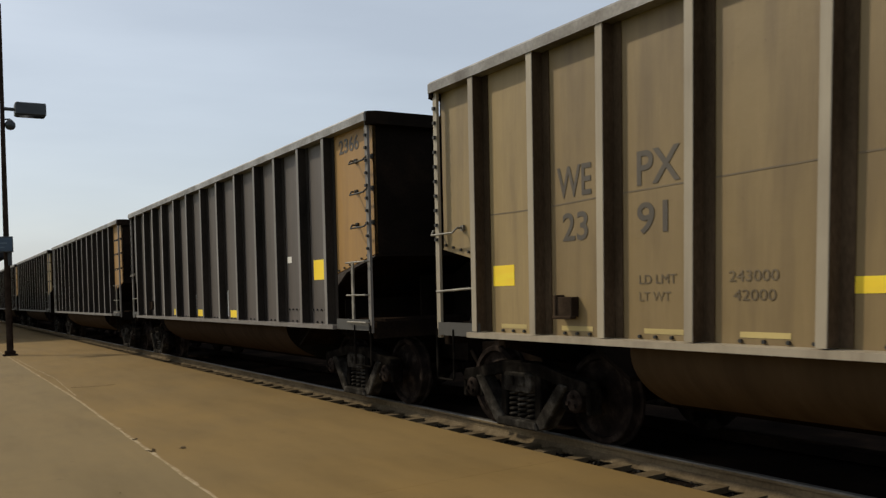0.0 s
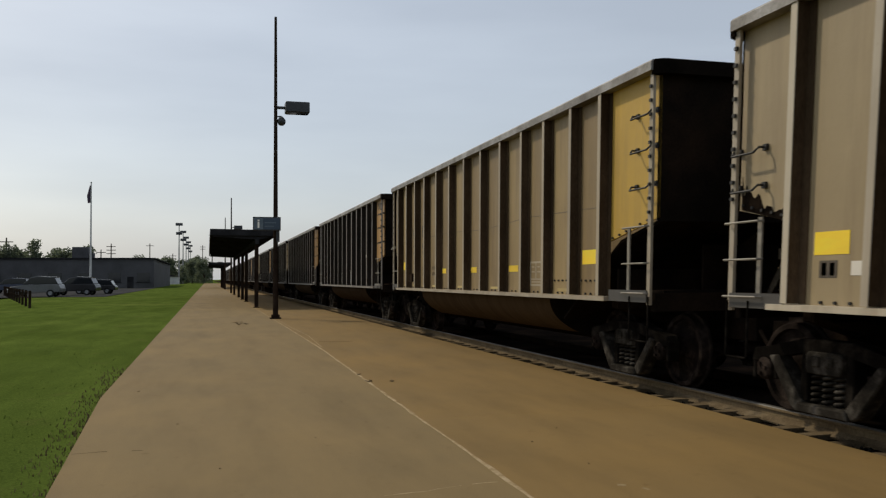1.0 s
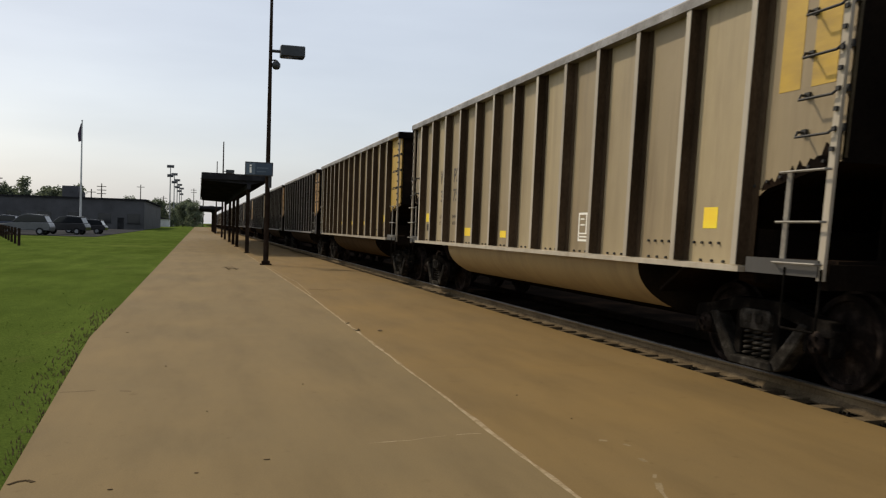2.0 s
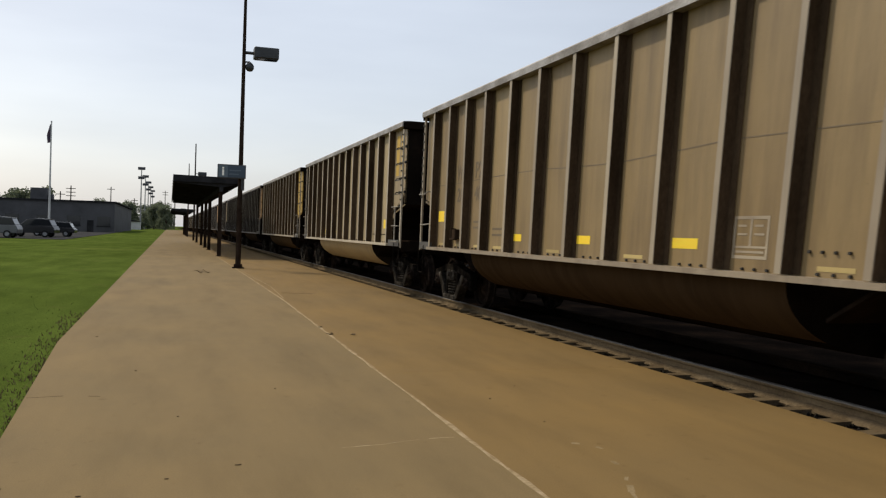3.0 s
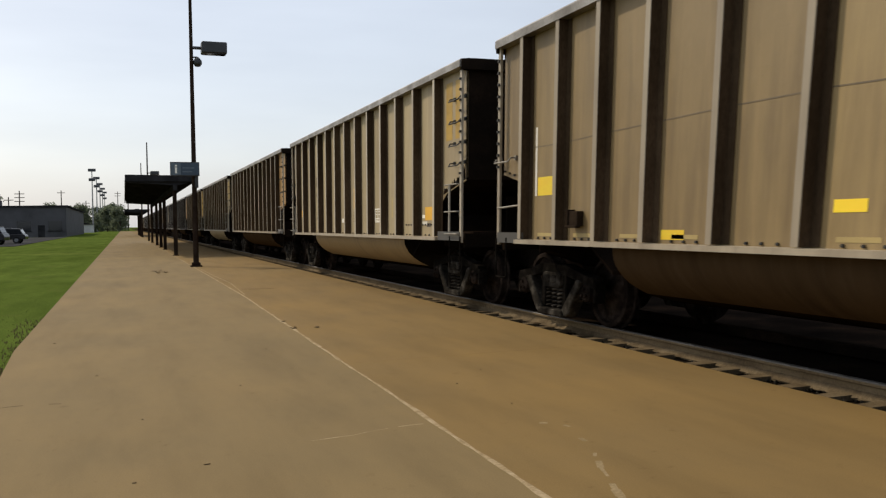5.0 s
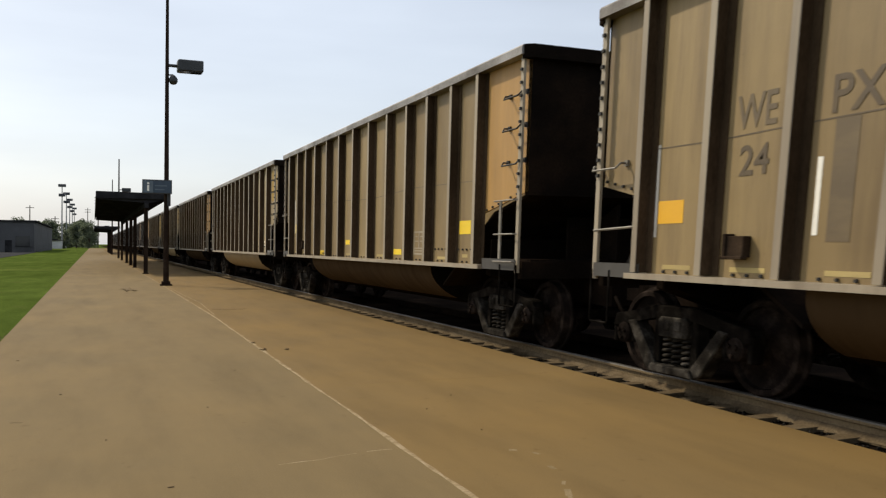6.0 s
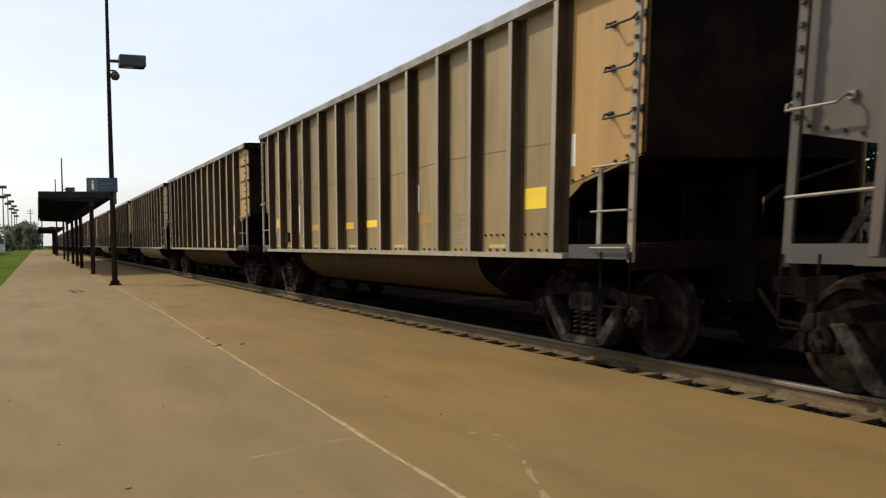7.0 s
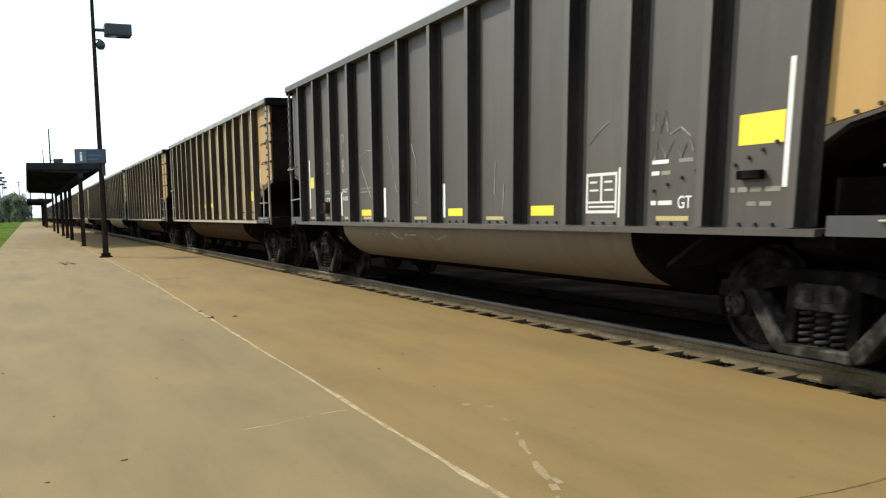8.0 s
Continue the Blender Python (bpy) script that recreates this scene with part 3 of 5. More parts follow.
def parked_car(x, y, rz, paint_key, label, tall=1.0):
    c = thing("parked_car", pose(x, y, 0.0, 0, 0, rz), label, "car", "cars in the parking lot")
    bm = bmesh.new()
    side = [(-2.25, 0.42), (-2.3, 0.75), (-2.15, 1.02 * tall), (-1.95, 1.06 * tall), (0.75, 1.02 * tall), (2.0, 0.86 * tall), (2.28, 0.68), (2.3, 0.40)]
    prism(bm, side, 0, -0.92, 0.92)
    part("body", bm, paint_key, c, bevel=0.05)
    bm = bmesh.new()
    roof = [(-2.05, 1.06 * tall), (-1.75, 1.62 * tall), (-0.2, 1.70 * tall), (0.35, 1.60 * tall), (1.05, 1.03 * tall)]
    prism(bm, roof, 0, -0.80, 0.80)
    part("cabin", bm, "glass", c, "dark tinted windows", bevel=0.04)
    bm = bmesh.new()
    prism(bm, [(-1.80, 1.615 * tall), (-0.2, 1.695 * tall), (0.32, 1.60 * tall), (0.30, 1.64 * tall), (-0.2, 1.75 * tall), (-1.80, 1.67 * tall)], 0, -0.74, 0.74)
    part("roof", bm, paint_key, c)
    for wx in (-0.86, 0.86):
        for wy in (-1.42, 1.42):
            bm = bmesh.new()
            lathe(bm, [(-0.12, 0.20), (-0.12, 0.34), (0.12, 0.34), (0.12, 0.20)], True, 18)
            w = part("wheel", bm, "rubber", c, m=pose(wx, wy, 0.34))
            bm = bmesh.new()
            lathe(bm, [(-0.125, 0.19), (0.125, 0.19)], True, 12)
            part("rim", bm, "galv_pole", w)
    for hx in (-0.66, 0.66):
        bm = bmesh.new()
        box(bm, hx - 0.18, hx + 0.18, 2.22, 2.31, 0.66, 0.78)
        part("headlight", bm, "white", c, bevel=0.02)


for x, y, rz, key, lab, tall in (
        (-15.2, 85.5, 84, "car_silver", "silver off-road car parked beside the lot fence", 1.10),
        (-12.9, 92.5, 80, "car_black", "black off-road car parked behind a silver one", 1.08),
        (-11.9, 99.5, 86, "car_black", "black saloon car parked in the lot", 0.92),
        (-22.0, 108, 88, "car_blue", "dark blue off-road car parked in the lot", 1.05),
        (-28.5, 112, 92, "car_black", "dark saloon car parked farther in the lot", 0.92)):
    parked_car(x, y, rz, key, lab, tall)


def flagpole():
    f = thing("flagpole", pose(-12.4, 100, -0.05), "white flagpole with a limp dark flag on the lawn", "flagpole")
    bm = bmesh.new()
    tube(bm, [(0, 0, 0), (0, 0, 6), (0, 0, 12.3)], 0.13, 10, 0.06)
    part("pole", bm, "pale_wall", f)
    bm = bmesh.new()
    lathe(bm, [(12.28, 0.02), (12.32, 0.09), (12.40, 0.09), (12.46, 0.02)], False, 10)
    part("finial", bm, "pale_wall", f)
    bm = bmesh.new()
    pts = [(-0.04, 0.0), (-0.16, 0.06), (-0.30, -0.03), (-0.40, 0.05), (-0.34, 0.12), (-0.18, 0.15), (-0.05, 0.08)]
    lo = [bm.verts.new((a * 0.9, b, 10.15 - 0.25 * abs(a))) for a, b in pts]
    mid = [bm.verts.new((a * 1.1, b * 1.2, 10.9)) for a, b in pts]
    hi = [bm.verts.new((a * 0.35, b * 0.5, 12.05)) for a, b in pts]
    for r1, r2 in ((lo, mid), (mid, hi)):
        for k in range(len(pts)):
            bm.faces.new((r1[k], r1[(k + 1) % 7], r2[(k + 1) % 7], r2[k]))
    bm.faces.new(lo[::-1])
    bm.faces.new(hi)
    part("flag", bm, "flag", f, "limp dark flag")


flagpole()


def long_building():
    b = thing("long_low_building", pose(0, 0, -0.1), "long low flat-roofed dark brick building", "building")
    x0, x1, y0, y1, h = -46.0, -9.6, 165.0, 235.0, 5.4
    bm = bmesh.new()
    box(bm, x0, x1, y0, y1, 0, h)
    part("wall", bm, "brick", b)
    bm = bmesh.new()
    box(bm, x0 - 0.3, x1 + 0.3, y0 - 0.3, y1 + 0.3, h, h + 0.28)
    part("roof", bm, "canopy", b)
    bm = bmesh.new()
    box(bm, -24.6, -21.8, 172, 176, h + 0.28, h + 2.5)
    box(bm, -21.8, -20.9, 173, 175, h + 0.28, h + 1.4)
    part("roof_unit", bm, "brick", b, bevel=0.05)
    for i in range(7):
        bm = bmesh.new()
        wx = x0 + 3.5 + i * 5.0
        box(bm, wx, wx + 2.2, y0 - 0.06, y0 + 0.05, 1.2, 2.9)
        w = part("window", bm, "glass", b)
        bm = bmesh.new()
        box(bm, wx - 0.1, wx + 2.3, y0 - 0.12, y0 - 0.01, 1.08, 1.2)
        part("sill", bm, "canopy", w)
    bm = bmesh.new()
    box(bm, -14.2, -13.1, y0 - 0.06, y0 + 0.05, 0, 2.2)
    part("door", bm, "canopy", b)


long_building()


def low_wall():
    w = thing("pale_low_shed", pose(0, 0, -0.1), "pale low shed beyond the end of the lawn", "shed")
    bm = bmesh.new()
    box(bm, -16.5, -9.2, 290, 300, 0, 2.6)
    part("wall", bm, "pale_wall", w)
    bm = bmesh.new()
    prism(bm, [(-16.8, 2.6), (-8.9, 2.6), (-12.8, 3.4)], 1, 289.6, 300.4)
    part("roof", bm, "canopy", w)
    bm = bmesh.new()
    box(bm, -14.5, -12.0, 289.9, 290.05, 0, 2.1)
    part("door", bm, "canopy", w)


low_wall()


def stadium_mast(x, y, h):
    p = thing("floodlight_mast", pose(x, y, 0), "tall grey floodlight mast with two lamp clusters", "floodlight mast", "row of floodlight masts")
    bm = bmesh.new()
    tube(bm, [(0, 0, -0.2), (0, 0, h / 2), (0, 0, h)], 0.26, 8, 0.14)
    part("mast", bm, "galv_pole", p)
    for z, w in ((h - 0.2, 1.15), (h - 3.3, 1.0)):
        bm = bmesh.new()
        box(bm, -w, w, -0.08, 0.08, z, z + 0.18)
        bar = part("crossarm", bm, "galv_pole", p)
        for k in range(4):
            bm = bmesh.new()
            cx = -w + 0.3 + k * (2 * w - 0.6) / 3
            prism(bm, [(-0.4, z + 0.10), (0.35, z + 0.2), (0.35, z + 1.0), (-0.2, z + 0.85)], 0, cx - 0.32, cx + 0.32)
            part("floodlight", bm, "lamp", bar)


for i in range(5):
    stadium_mast(-9.4, 300 + 48 * i, 20.0)


def utility_pole(x, y, h, arms):
    p = thing("utility_pole", pose(x, y, -0.2), "distant wooden utility pole with crossarms", "utility pole", "distant utility poles")
    bm = bmesh.new()
    tube(bm, [(0, 0, 0), (0, 0, h)], 0.28, 7, 0.18)
    part("pole", bm, "bark", p)
    for k in range(arms):
        bm = bmesh.new()
        box(bm, -1.6, 1.6, -0.1, 0.1, h - 1.2 - 1.3 * k, h - 0.95 - 1.3 * k)
        part("crossarm", bm, "bark", p)


for x, y, h, a in ((-56, 240, 15, 3), (-51, 245, 13, 2), (-66, 210, 17, 3), (-34, 330, 15, 3), (-38, 335, 13, 1), (-25, 400, 18, 1), (-44, 300, 10, 1), (2.0, 420, 24, 3), (-3.0, 520, 22, 2), (-16, 420, 14, 2)):
    utility_pole(x, y, h, a)


def leaf_clump(seed):
    """A ragged clump of small leaf sprays."""
    r = random.Random(seed)
    bm = bmesh.new()
    for _ in range(130):
        d = Vector((r.gauss(0, 1), r.gauss(0, 1), r.gauss(0, 1))).normalized() * (r.random() ** 0.5)
        d.z *= 0.75
        n = Vector((r.gauss(0, 1), r.gauss(0, 1), r.gauss(0, 1))).normalized()
        u = n.orthogonal().normalized() * r.uniform(0.10, 0.22)
        w = n.cross(u).normalized() * r.uniform(0.08, 0.16)
        vs = [bm.verts.new(d + q) for q in (-u, w, u, -w)]
        bm.faces.new(vs)
    return bm


CLUMPS = [mesh_of("leaf_clump", leaf_clump(s)) for s in (1, 2, 3)]


def tree(x, y, h, spread, seed):
    r = random.Random(seed)
    t = thing("tree", pose(x, y, -0.2), "distant leafy green broadleaf tree with an uneven crown", "tree", "distant trees")
    bm = bmesh.new()
    tube(bm, [(0, 0, 0), (0.1, 0, h * 0.3), (0.0, 0.1, h * 0.55)], h * 0.03, 7, h * 0.015)
    for k in range(4):
        a = 1.6 * k + r.random()
        tube(bm, [(0, 0, h * 0.3), (math.cos(a) * spread * 0.3, math.sin(a) * spread * 0.3, h * 0.5), (math.cos(a) * spread * 0.6, math.sin(a) * spread * 0.6, h * 0.68)], h * 0.012, 5, h * 0.004)
    part("trunk", bm, "bark", t)
    bm = bmesh.new()
    for k in range(34):
        a, q = r.uniform(0, 6.28), r.random() ** 0.6
        z = h * r.uniform(0.10, 0.95)
        wide = spread * (1.0 - 0.55 * abs((z / h - 0.45) / 0.5) ** 2)
        size = spread * r.uniform(0.26, 0.42)
        m = pose(math.cos(a) * wide * q, math.sin(a) * wide * q, z, r.uniform(0, 90), r.uniform(0, 90), r.uniform(0, 360)) @ Matrix.Scale(size, 4)
        n0 = len(bm.verts)
        bm.from_mesh(CLUMPS[k % 3])
        bm.verts.ensure_lookup_table()
        for v in bm.verts[n0:]:
            v.co = m @ v.co
    part("crown", bm, "leaf", t)


def hedge():
    """A dense belt of shrubs beyond the track, added unseen to darken the train's gaps."""
    r = random.Random(77)
    verts, faces = [], []
    base = [([v.co.copy() for v in c.vertices], [tuple(p.vertices) for p in c.polygons]) for c in CLUMPS]
    for k in range(2300):
        x, y = r.uniform(24.5, 29.5), -40 + 190 * r.random()
        z = 4.6 * r.random() ** 1.1
        m = pose(x, y, z, r.uniform(0, 90), r.uniform(0, 90), r.uniform(0, 360)) @ Matrix.Scale(r.uniform(0.6, 1.15), 4)
        co, pl = base[k % 3]
        n = len(verts)
        verts += [tuple(m @ c) for c in co]
        faces += [tuple(n + q for q in f) for f in pl]
    me = bpy.data.meshes.new("shrub_belt")
    me.from_pydata(verts, [], faces)
    me.materials.append(None)
    tagged(put("shrub_belt", me, "shrub"), "added dense dark green shrub belt, a dark backdrop beyond the track", "shrubs", kind="stuff")


hedge()
spots = []
r = random.Random(11)
for i in range(11):
    spots.append((-27 + 2.6 * i + r.uniform(-1, 1), 330 + r.uniform(-15, 60), r.uniform(7.5, 12), r.uniform(3.6, 5.5)))
for i in range(7):
    spots.append((-4 + r.uniform(-6, 1.0), 430 + 35 * i, r.uniform(9, 14), r.uniform(4.5, 6)))
for i in range(9):
    spots.append((-58 + 3.2 * i + r.uniform(-1.5, 1.5), 250 + r.uniform(-10, 25), r.uniform(8, 12.5), r.uniform(4, 6)))
for i in range(7):
    spots.append((-47 + 1.6 * i + r.uniform(-1, 1), 150 + r.uniform(0, 12), r.uniform(3.6, 5.4), r.uniform(2.4, 3.4)))
for k, (x, y, h, s) in enumerate(spots):
    tree(x, y, h, s, 40 + k)


# ---- the coal train ----
PITCH, BODY, SPEED, LEAD0 = 16.08, 14.45, 12.95, 10.57
POSTS = [0.85, 1.83, 2.77, 3.73, 4.83, 5.9, 6.99, 8.08, 9.19, 10.25, 11.22, 12.22, 13.16]
POSTS_PALE = [0.95, 1.93, 2.96, 4.0, 5.0, 5.99, 7.0, 8.0, 9.04, 10.06, 11.1, 12.17, 13.29]     # the pale wagons, of another series
SLACK = {-1: -0.08, 0: -0.08, 1: -0.02, 2: -0.03, 3: -0.04, 4: 0.20, 5: 0.05, 6: -0.10}      # play in the couplers
HALF, SKIN = 1.60, 1.47           # outer face of the posts, outer face of the side sheets
TRUCKS = (0.92, 13.05)
AXLE, WHEEL_R = 0.89, 0.46
MESH = {}


def cached(key, build, smooth=False, bevel=0.0):
    if key not in MESH:
        bm = bmesh.new()
        build(bm)
        MESH[key] = mesh_of(key.split(":")[0], bm, smooth, bevel)
    return MESH[key]


def side_panel(bm, a, b, lo_a, lo_b):
    # x is depth: the outer skin at 0, with a shallow dished sheet
    prism(bm, [(-a, lo_a), (-b, lo_b), (-b, 3.83), (-a, 3.83)], 0, 0.0, 0.03)


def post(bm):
    # a pressed hat section standing on the side sheet; its wide tail flange stands for shadow
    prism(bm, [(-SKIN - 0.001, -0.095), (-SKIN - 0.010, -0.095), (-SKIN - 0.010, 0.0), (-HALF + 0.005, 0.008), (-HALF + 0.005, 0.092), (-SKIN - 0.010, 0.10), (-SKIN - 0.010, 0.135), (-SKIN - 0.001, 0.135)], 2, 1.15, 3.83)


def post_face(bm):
    prism(bm, [(-HALF + 0.005, 0.006), (-HALF, 0.010), (-HALF, 0.090), (-HALF + 0.005, 0.094)], 2, 1.15, 3.83)


def chord(bm):
    prism(bm, [(-HALF - 0.012, 3.83), (-1.36, 3.83), (-1.36, 3.90), (-1.40, 3.955), (-HALF + 0.01, 3.955), (-HALF - 0.012, 3.93)], 1, -BODY - 0.02, 0.02)


def sill(bm):
    prism(bm, [(-HALF - 0.02, 1.085), (-HALF + 0.06, 1.085), (-HALF + 0.06, 1.10), (-1.36, 1.10), (-1.36, 1.14), (-HALF - 0.02, 1.14)], 1, -13.36, -0.68)


def trough(a):
    """The tub's rounded cross-section: steep sides that turn under, a degrees round from the side."""
    c, q = math.cos(radians(a)), math.sin(radians(a))
    return (-1.43 * c, 1.06 - 0.70 * q)


TUB = [(-1.43, 1.10)] + [trough(a) for a in (0, 5, 10, 15, 20, 25, 30, 35, 40, 45, 50)]
BELLY = [trough(a) for a in (50, 55, 60, 70, 80, 90, 100, 110, 120, 125, 130)]


def tub_x(z):
    """How far out the tub's near side stands at a height."""
    return float(np.interp(z, [p[1] for p in TUB[::-1]], [p[0] for p in TUB[::-1]]))


def tub_rings(bm, prof, ends=False):
    rings = []
    for y, lean in ((-2.90, 0.06), (-11.10, 0.0)):
        rings.append([bm.verts.new((x, y + lean * (1.10 - z), z)) for x, z in prof])
    for k in range(len(prof) - 1):
        bm.faces.new((rings[0][k], rings[0][k + 1], rings[1][k + 1], rings[1][k]))
    if ends:
        bm.faces.new(rings[0])
        bm.faces.new(rings[1][::-1])


def tub_shell(bm):
    tub_rings(bm, TUB)
    tub_rings(bm, [(-x, z) for x, z in TUB[::-1]])


# separate dark plate that paints the shade where the tub turns under
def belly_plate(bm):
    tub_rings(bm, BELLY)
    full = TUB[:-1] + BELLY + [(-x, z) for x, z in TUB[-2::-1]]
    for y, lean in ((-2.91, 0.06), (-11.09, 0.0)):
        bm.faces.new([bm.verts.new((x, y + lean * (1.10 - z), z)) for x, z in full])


def end_sheet(bm):
    box(bm, -SKIN, SKIN, -0.03, 0.0, 2.06, 3.82)


def end_cap(bm):
    prism(bm, [(-HALF + 0.02, -0.02), (HALF - 0.02, -0.02), (HALF - 0.02, 0.06), (HALF - 0.12, 0.12), (-HALF + 0.12, 0.12), (-HALF + 0.02, 0.06)], 2, 3.78, 3.95)


def slope_sheet(bm, x0, x1):
    prism(bm, [(-0.02, 2.10), (-1.06, 1.88), (-2.86, 0.80), (-2.86, 0.76), (-1.05, 1.84), (0.0, 2.06)], 0, x0, x1)


# bulkhead and shear plate are added to close the end voids and darken them
def bulkhead(bm):
    prism(bm, [(-1.42, 0.98), (1.42, 0.98), (1.42, 1.50), (-1.42, 1.50)], 1, -1.10, -1.07)


def shear_plate(bm):
    prism(bm, [(-0.06, 1.0), (-0.06, 1.98), (-2.2, 1.02)], 0, -0.02, 0.02)
    box(bm, -0.55, 0.55, -0.5, -0.46, 1.0, 1.8)


def center_sill(bm):
    box(bm, -0.30, 0.30, -BODY - 0.30, 0.30, 0.62, 1.02)


def body_bolster(bm):
    prism(bm, [(-1.25, 0.98), (-0.5, 0.74), (0.5, 0.74), (1.25, 0.98), (1.25, 1.06), (-1.25, 1.06)], 1, -0.18, 0.18)


def end_beam(bm):
    box(bm, -1.48, 1.48, -0.12, -0.02, 0.98, 1.20)


def deck(bm):
    box(bm, -1.3, 1.3, -0.9, -0.13, 1.20, 1.23)


def reservoir(bm):
    tube(bm, [(-0.98, -0.35, 1.42), (-0.96, -0.35, 1.42), (-0.30, -0.35, 1.42), (-0.28, -0.35, 1.42)], 0.16, 12)


def brake_brace(bm):
    """A flat bar that props the slope sheet from the platform's edge."""
    prism(bm, [(-0.30, 1.22), (-0.38, 1.22), (-0.66, 1.60), (-0.58, 1.62)], 0, -1.34, -1.32)
    box(bm, -1.36, -1.24, -0.80, -0.50, 1.56, 1.66)


def brake_cylinder(bm):
    tube(bm, [(-1.18, -0.58, 1.40), (-1.18, -0.60, 1.40), (-1.18, -0.98, 1.40), (-1.18, -1.0, 1.40)], 0.11, 12)
    tube(bm, [(-1.18, -0.30, 1.40), (-1.18, -0.60, 1.40)], 0.025, 6)


def brake_hose(bm):
    tube(bm, [(-0.32, 0.25, 0.76), (-0.33, 0.45, 0.70), (-0.30, 0.62, 0.52), (-0.22, 0.76, 0.44), (-0.14, 0.86, 0.46)], 0.028, 7)


def coupler(bm):
    box(bm, -0.07, 0.07, 0.0, 0.36, 0.70, 0.86)
    prism(bm, [(-0.16, 0.34), (0.12, 0.34), (0.18, 0.50), (0.04, 0.57), (-0.02, 0.47), (-0.12, 0.50), (-0.15, 0.58), (-0.20, 0.50)], 2, 0.64, 0.92)
    tube(bm, [(0.25, 0.0, 0.75), (0.22, 0.25, 0.45), (0.10, 0.56, 0.40)], 0.025, 6)


def wheelset(bm):
    for sgn in (-1, 1):
        prof = [(0.66, 0.10), (0.66, 0.14), (0.69, 0.20), (0.71, 0.34), (0.675, 0.39), (0.675, 0.495), (0.70, 0.495), (0.712, 0.464), (0.80, 0.455), (0.808, 0.44), (0.808, 0.395), (0.76, 0.385), (0.745, 0.30), (0.775, 0.17), (0.79, 0.12), (0.79, 0.085)]
        lathe(bm, [(sgn * a, b) for a, b in prof], True, 36)
        lathe(bm, [(sgn * 0.78, 0.075), (sgn * 1.00, 0.075)], True, 10)
        lathe(bm, [(sgn * 0.97, 0.115), (sgn * 1.13, 0.115), (sgn * 1.15, 0.09), (sgn * 1.155, 0.05)], True, 16)
        for k in range(3):
            a = 2.094 * k
            x = sgn * 1.155
            c, s = 0.055 * math.cos(a), 0.055 * math.sin(a)
            box(bm, min(x, x + sgn * 0.025), max(x, x + sgn * 0.025), c - 0.018, c + 0.018, s - 0.018, s + 0.018)
    lathe(bm, [(-0.67, 0.085), (0.67, 0.085)], True, 12)


def side_frame(bm):
    x0, x1 = -1.13, -0.96
    # top chord, pedestals, diagonals, columns and spring seat
    prism(bm, [(-1.10, 0.52), (-1.06, 0.66), (-0.78, 0.70), (-0.34, 0.80), (0.34, 0.80), (0.78, 0.70), (1.06, 0.66), (1.10, 0.52), (0.98, 0.52), (0.76, 0.58), (0.30, 0.68), (-0.30, 0.68), (-0.76, 0.58), (-0.98, 0.52)], 0, x0, x1)
    for s in (-1, 1):
        prism(bm, [(s * 0.36, 0.20), (s * 0.24, 0.20), (s * 0.26, 0.69), (s * 0.34, 0.69)], 0, x0 + 0.01, x1)
        prism(bm, [(s * 1.10, 0.34), (s * 1.04, 0.34), (s * 1.04, 0.60), (s * 1.10, 0.60)], 0, x0 + 0.01, x1)
        prism(bm, [(s * 0.76, 0.36), (s * 0.70, 0.36), (s * 0.70, 0.60), (s * 0.76, 0.60)], 0, x0 + 0.01, x1)


def leg(bm):
    prism(bm, [(0.80, 0.60), (0.66, 0.62), (0.28, 0.19), (0.37, 0.10), (0.45, 0.14)], 0, -1.155, -0.98)


def spring_seat(bm):
    prism(bm, [(-0.36, 0.10), (0.36, 0.10), (0.32, 0.19), (-0.32, 0.19)], 0, -1.19, -0.94)


def bolster_end(bm):
    prism(bm, [(-0.22, 0.48), (0.22, 0.48), (0.24, 0.53), (0.24, 0.66), (0.20, 0.69), (-0.20, 0.69), (-0.24, 0.66), (-0.24, 0.53)], 0, -1.16, -0.7)
    for a in (-0.14, 0.04):
        box(bm, -1.18, -1.155, a, a + 0.10, 0.55, 0.65)


def spring(bm):
    pts = []
    for k in range(49):
        a = 2 * math.pi * k / 9.6
        pts.append((-1.06 + 0.058 * math.cos(a), 0.058 * math.sin(a), 0.20 + 0.28 * k / 48))
    tube(bm, pts, 0.017, 5)


def grab(bm, y0, y1, z, foot=True):
    o = -SKIN - 0.13
    tube(bm, [(-SKIN, y0, z + 0.05), (o + 0.04, y0, z + 0.05), (o, y0 - 0.03 * (1 if y0 > y1 else -1), z), (o, y1 + 0.03 * (1 if y0 > y1 else -1), z), (o + 0.04, y1, z + 0.05), (-SKIN, y1, z + 0.05)], 0.0125, 6)
    for y in (y0, y1):
        box(bm, -SKIN - 0.03, -SKIN - 0.002, y - 0.03, y + 0.03, z + 0.02, z + 0.08)


def stirrup(bm, y0, y1, z0, rung=False):
    x = -HALF + 0.02
    tube(bm, [(x, y0, 1.16), (x, y0, z0 + 0.02), (x, y0 + (y1 - y0) * 0.06, z0), (x, y1 - (y1 - y0) * 0.06, z0), (x, y1, z0 + 0.02), (x, y1, 1.16)], 0.013, 6)
    if rung:
        tube(bm, [(x, y0, z0 + 0.24), (x, y1, z0 + 0.24)], 0.012, 6)


def stile(bm, y0, y1, z0, z1, x=-HALF + 0.05):
    box(bm, x - 0.012, x, y0, y1, z0, z1)
    box(bm, x, x + 0.022, y0, y0 + 0.012, z0, z1)


def bolt(bm):
    prism(bm, [(0.016 * math.cos(a), 0.016 * math.sin(a)) for a in (0, 1.05, 2.1, 3.14, 4.19, 5.24)], 0, -0.022, 0.002)


def stile_bolt(bm):
    box(bm, 0.012, 0.04, -0.02, 0.02, 0.0, 0.035)


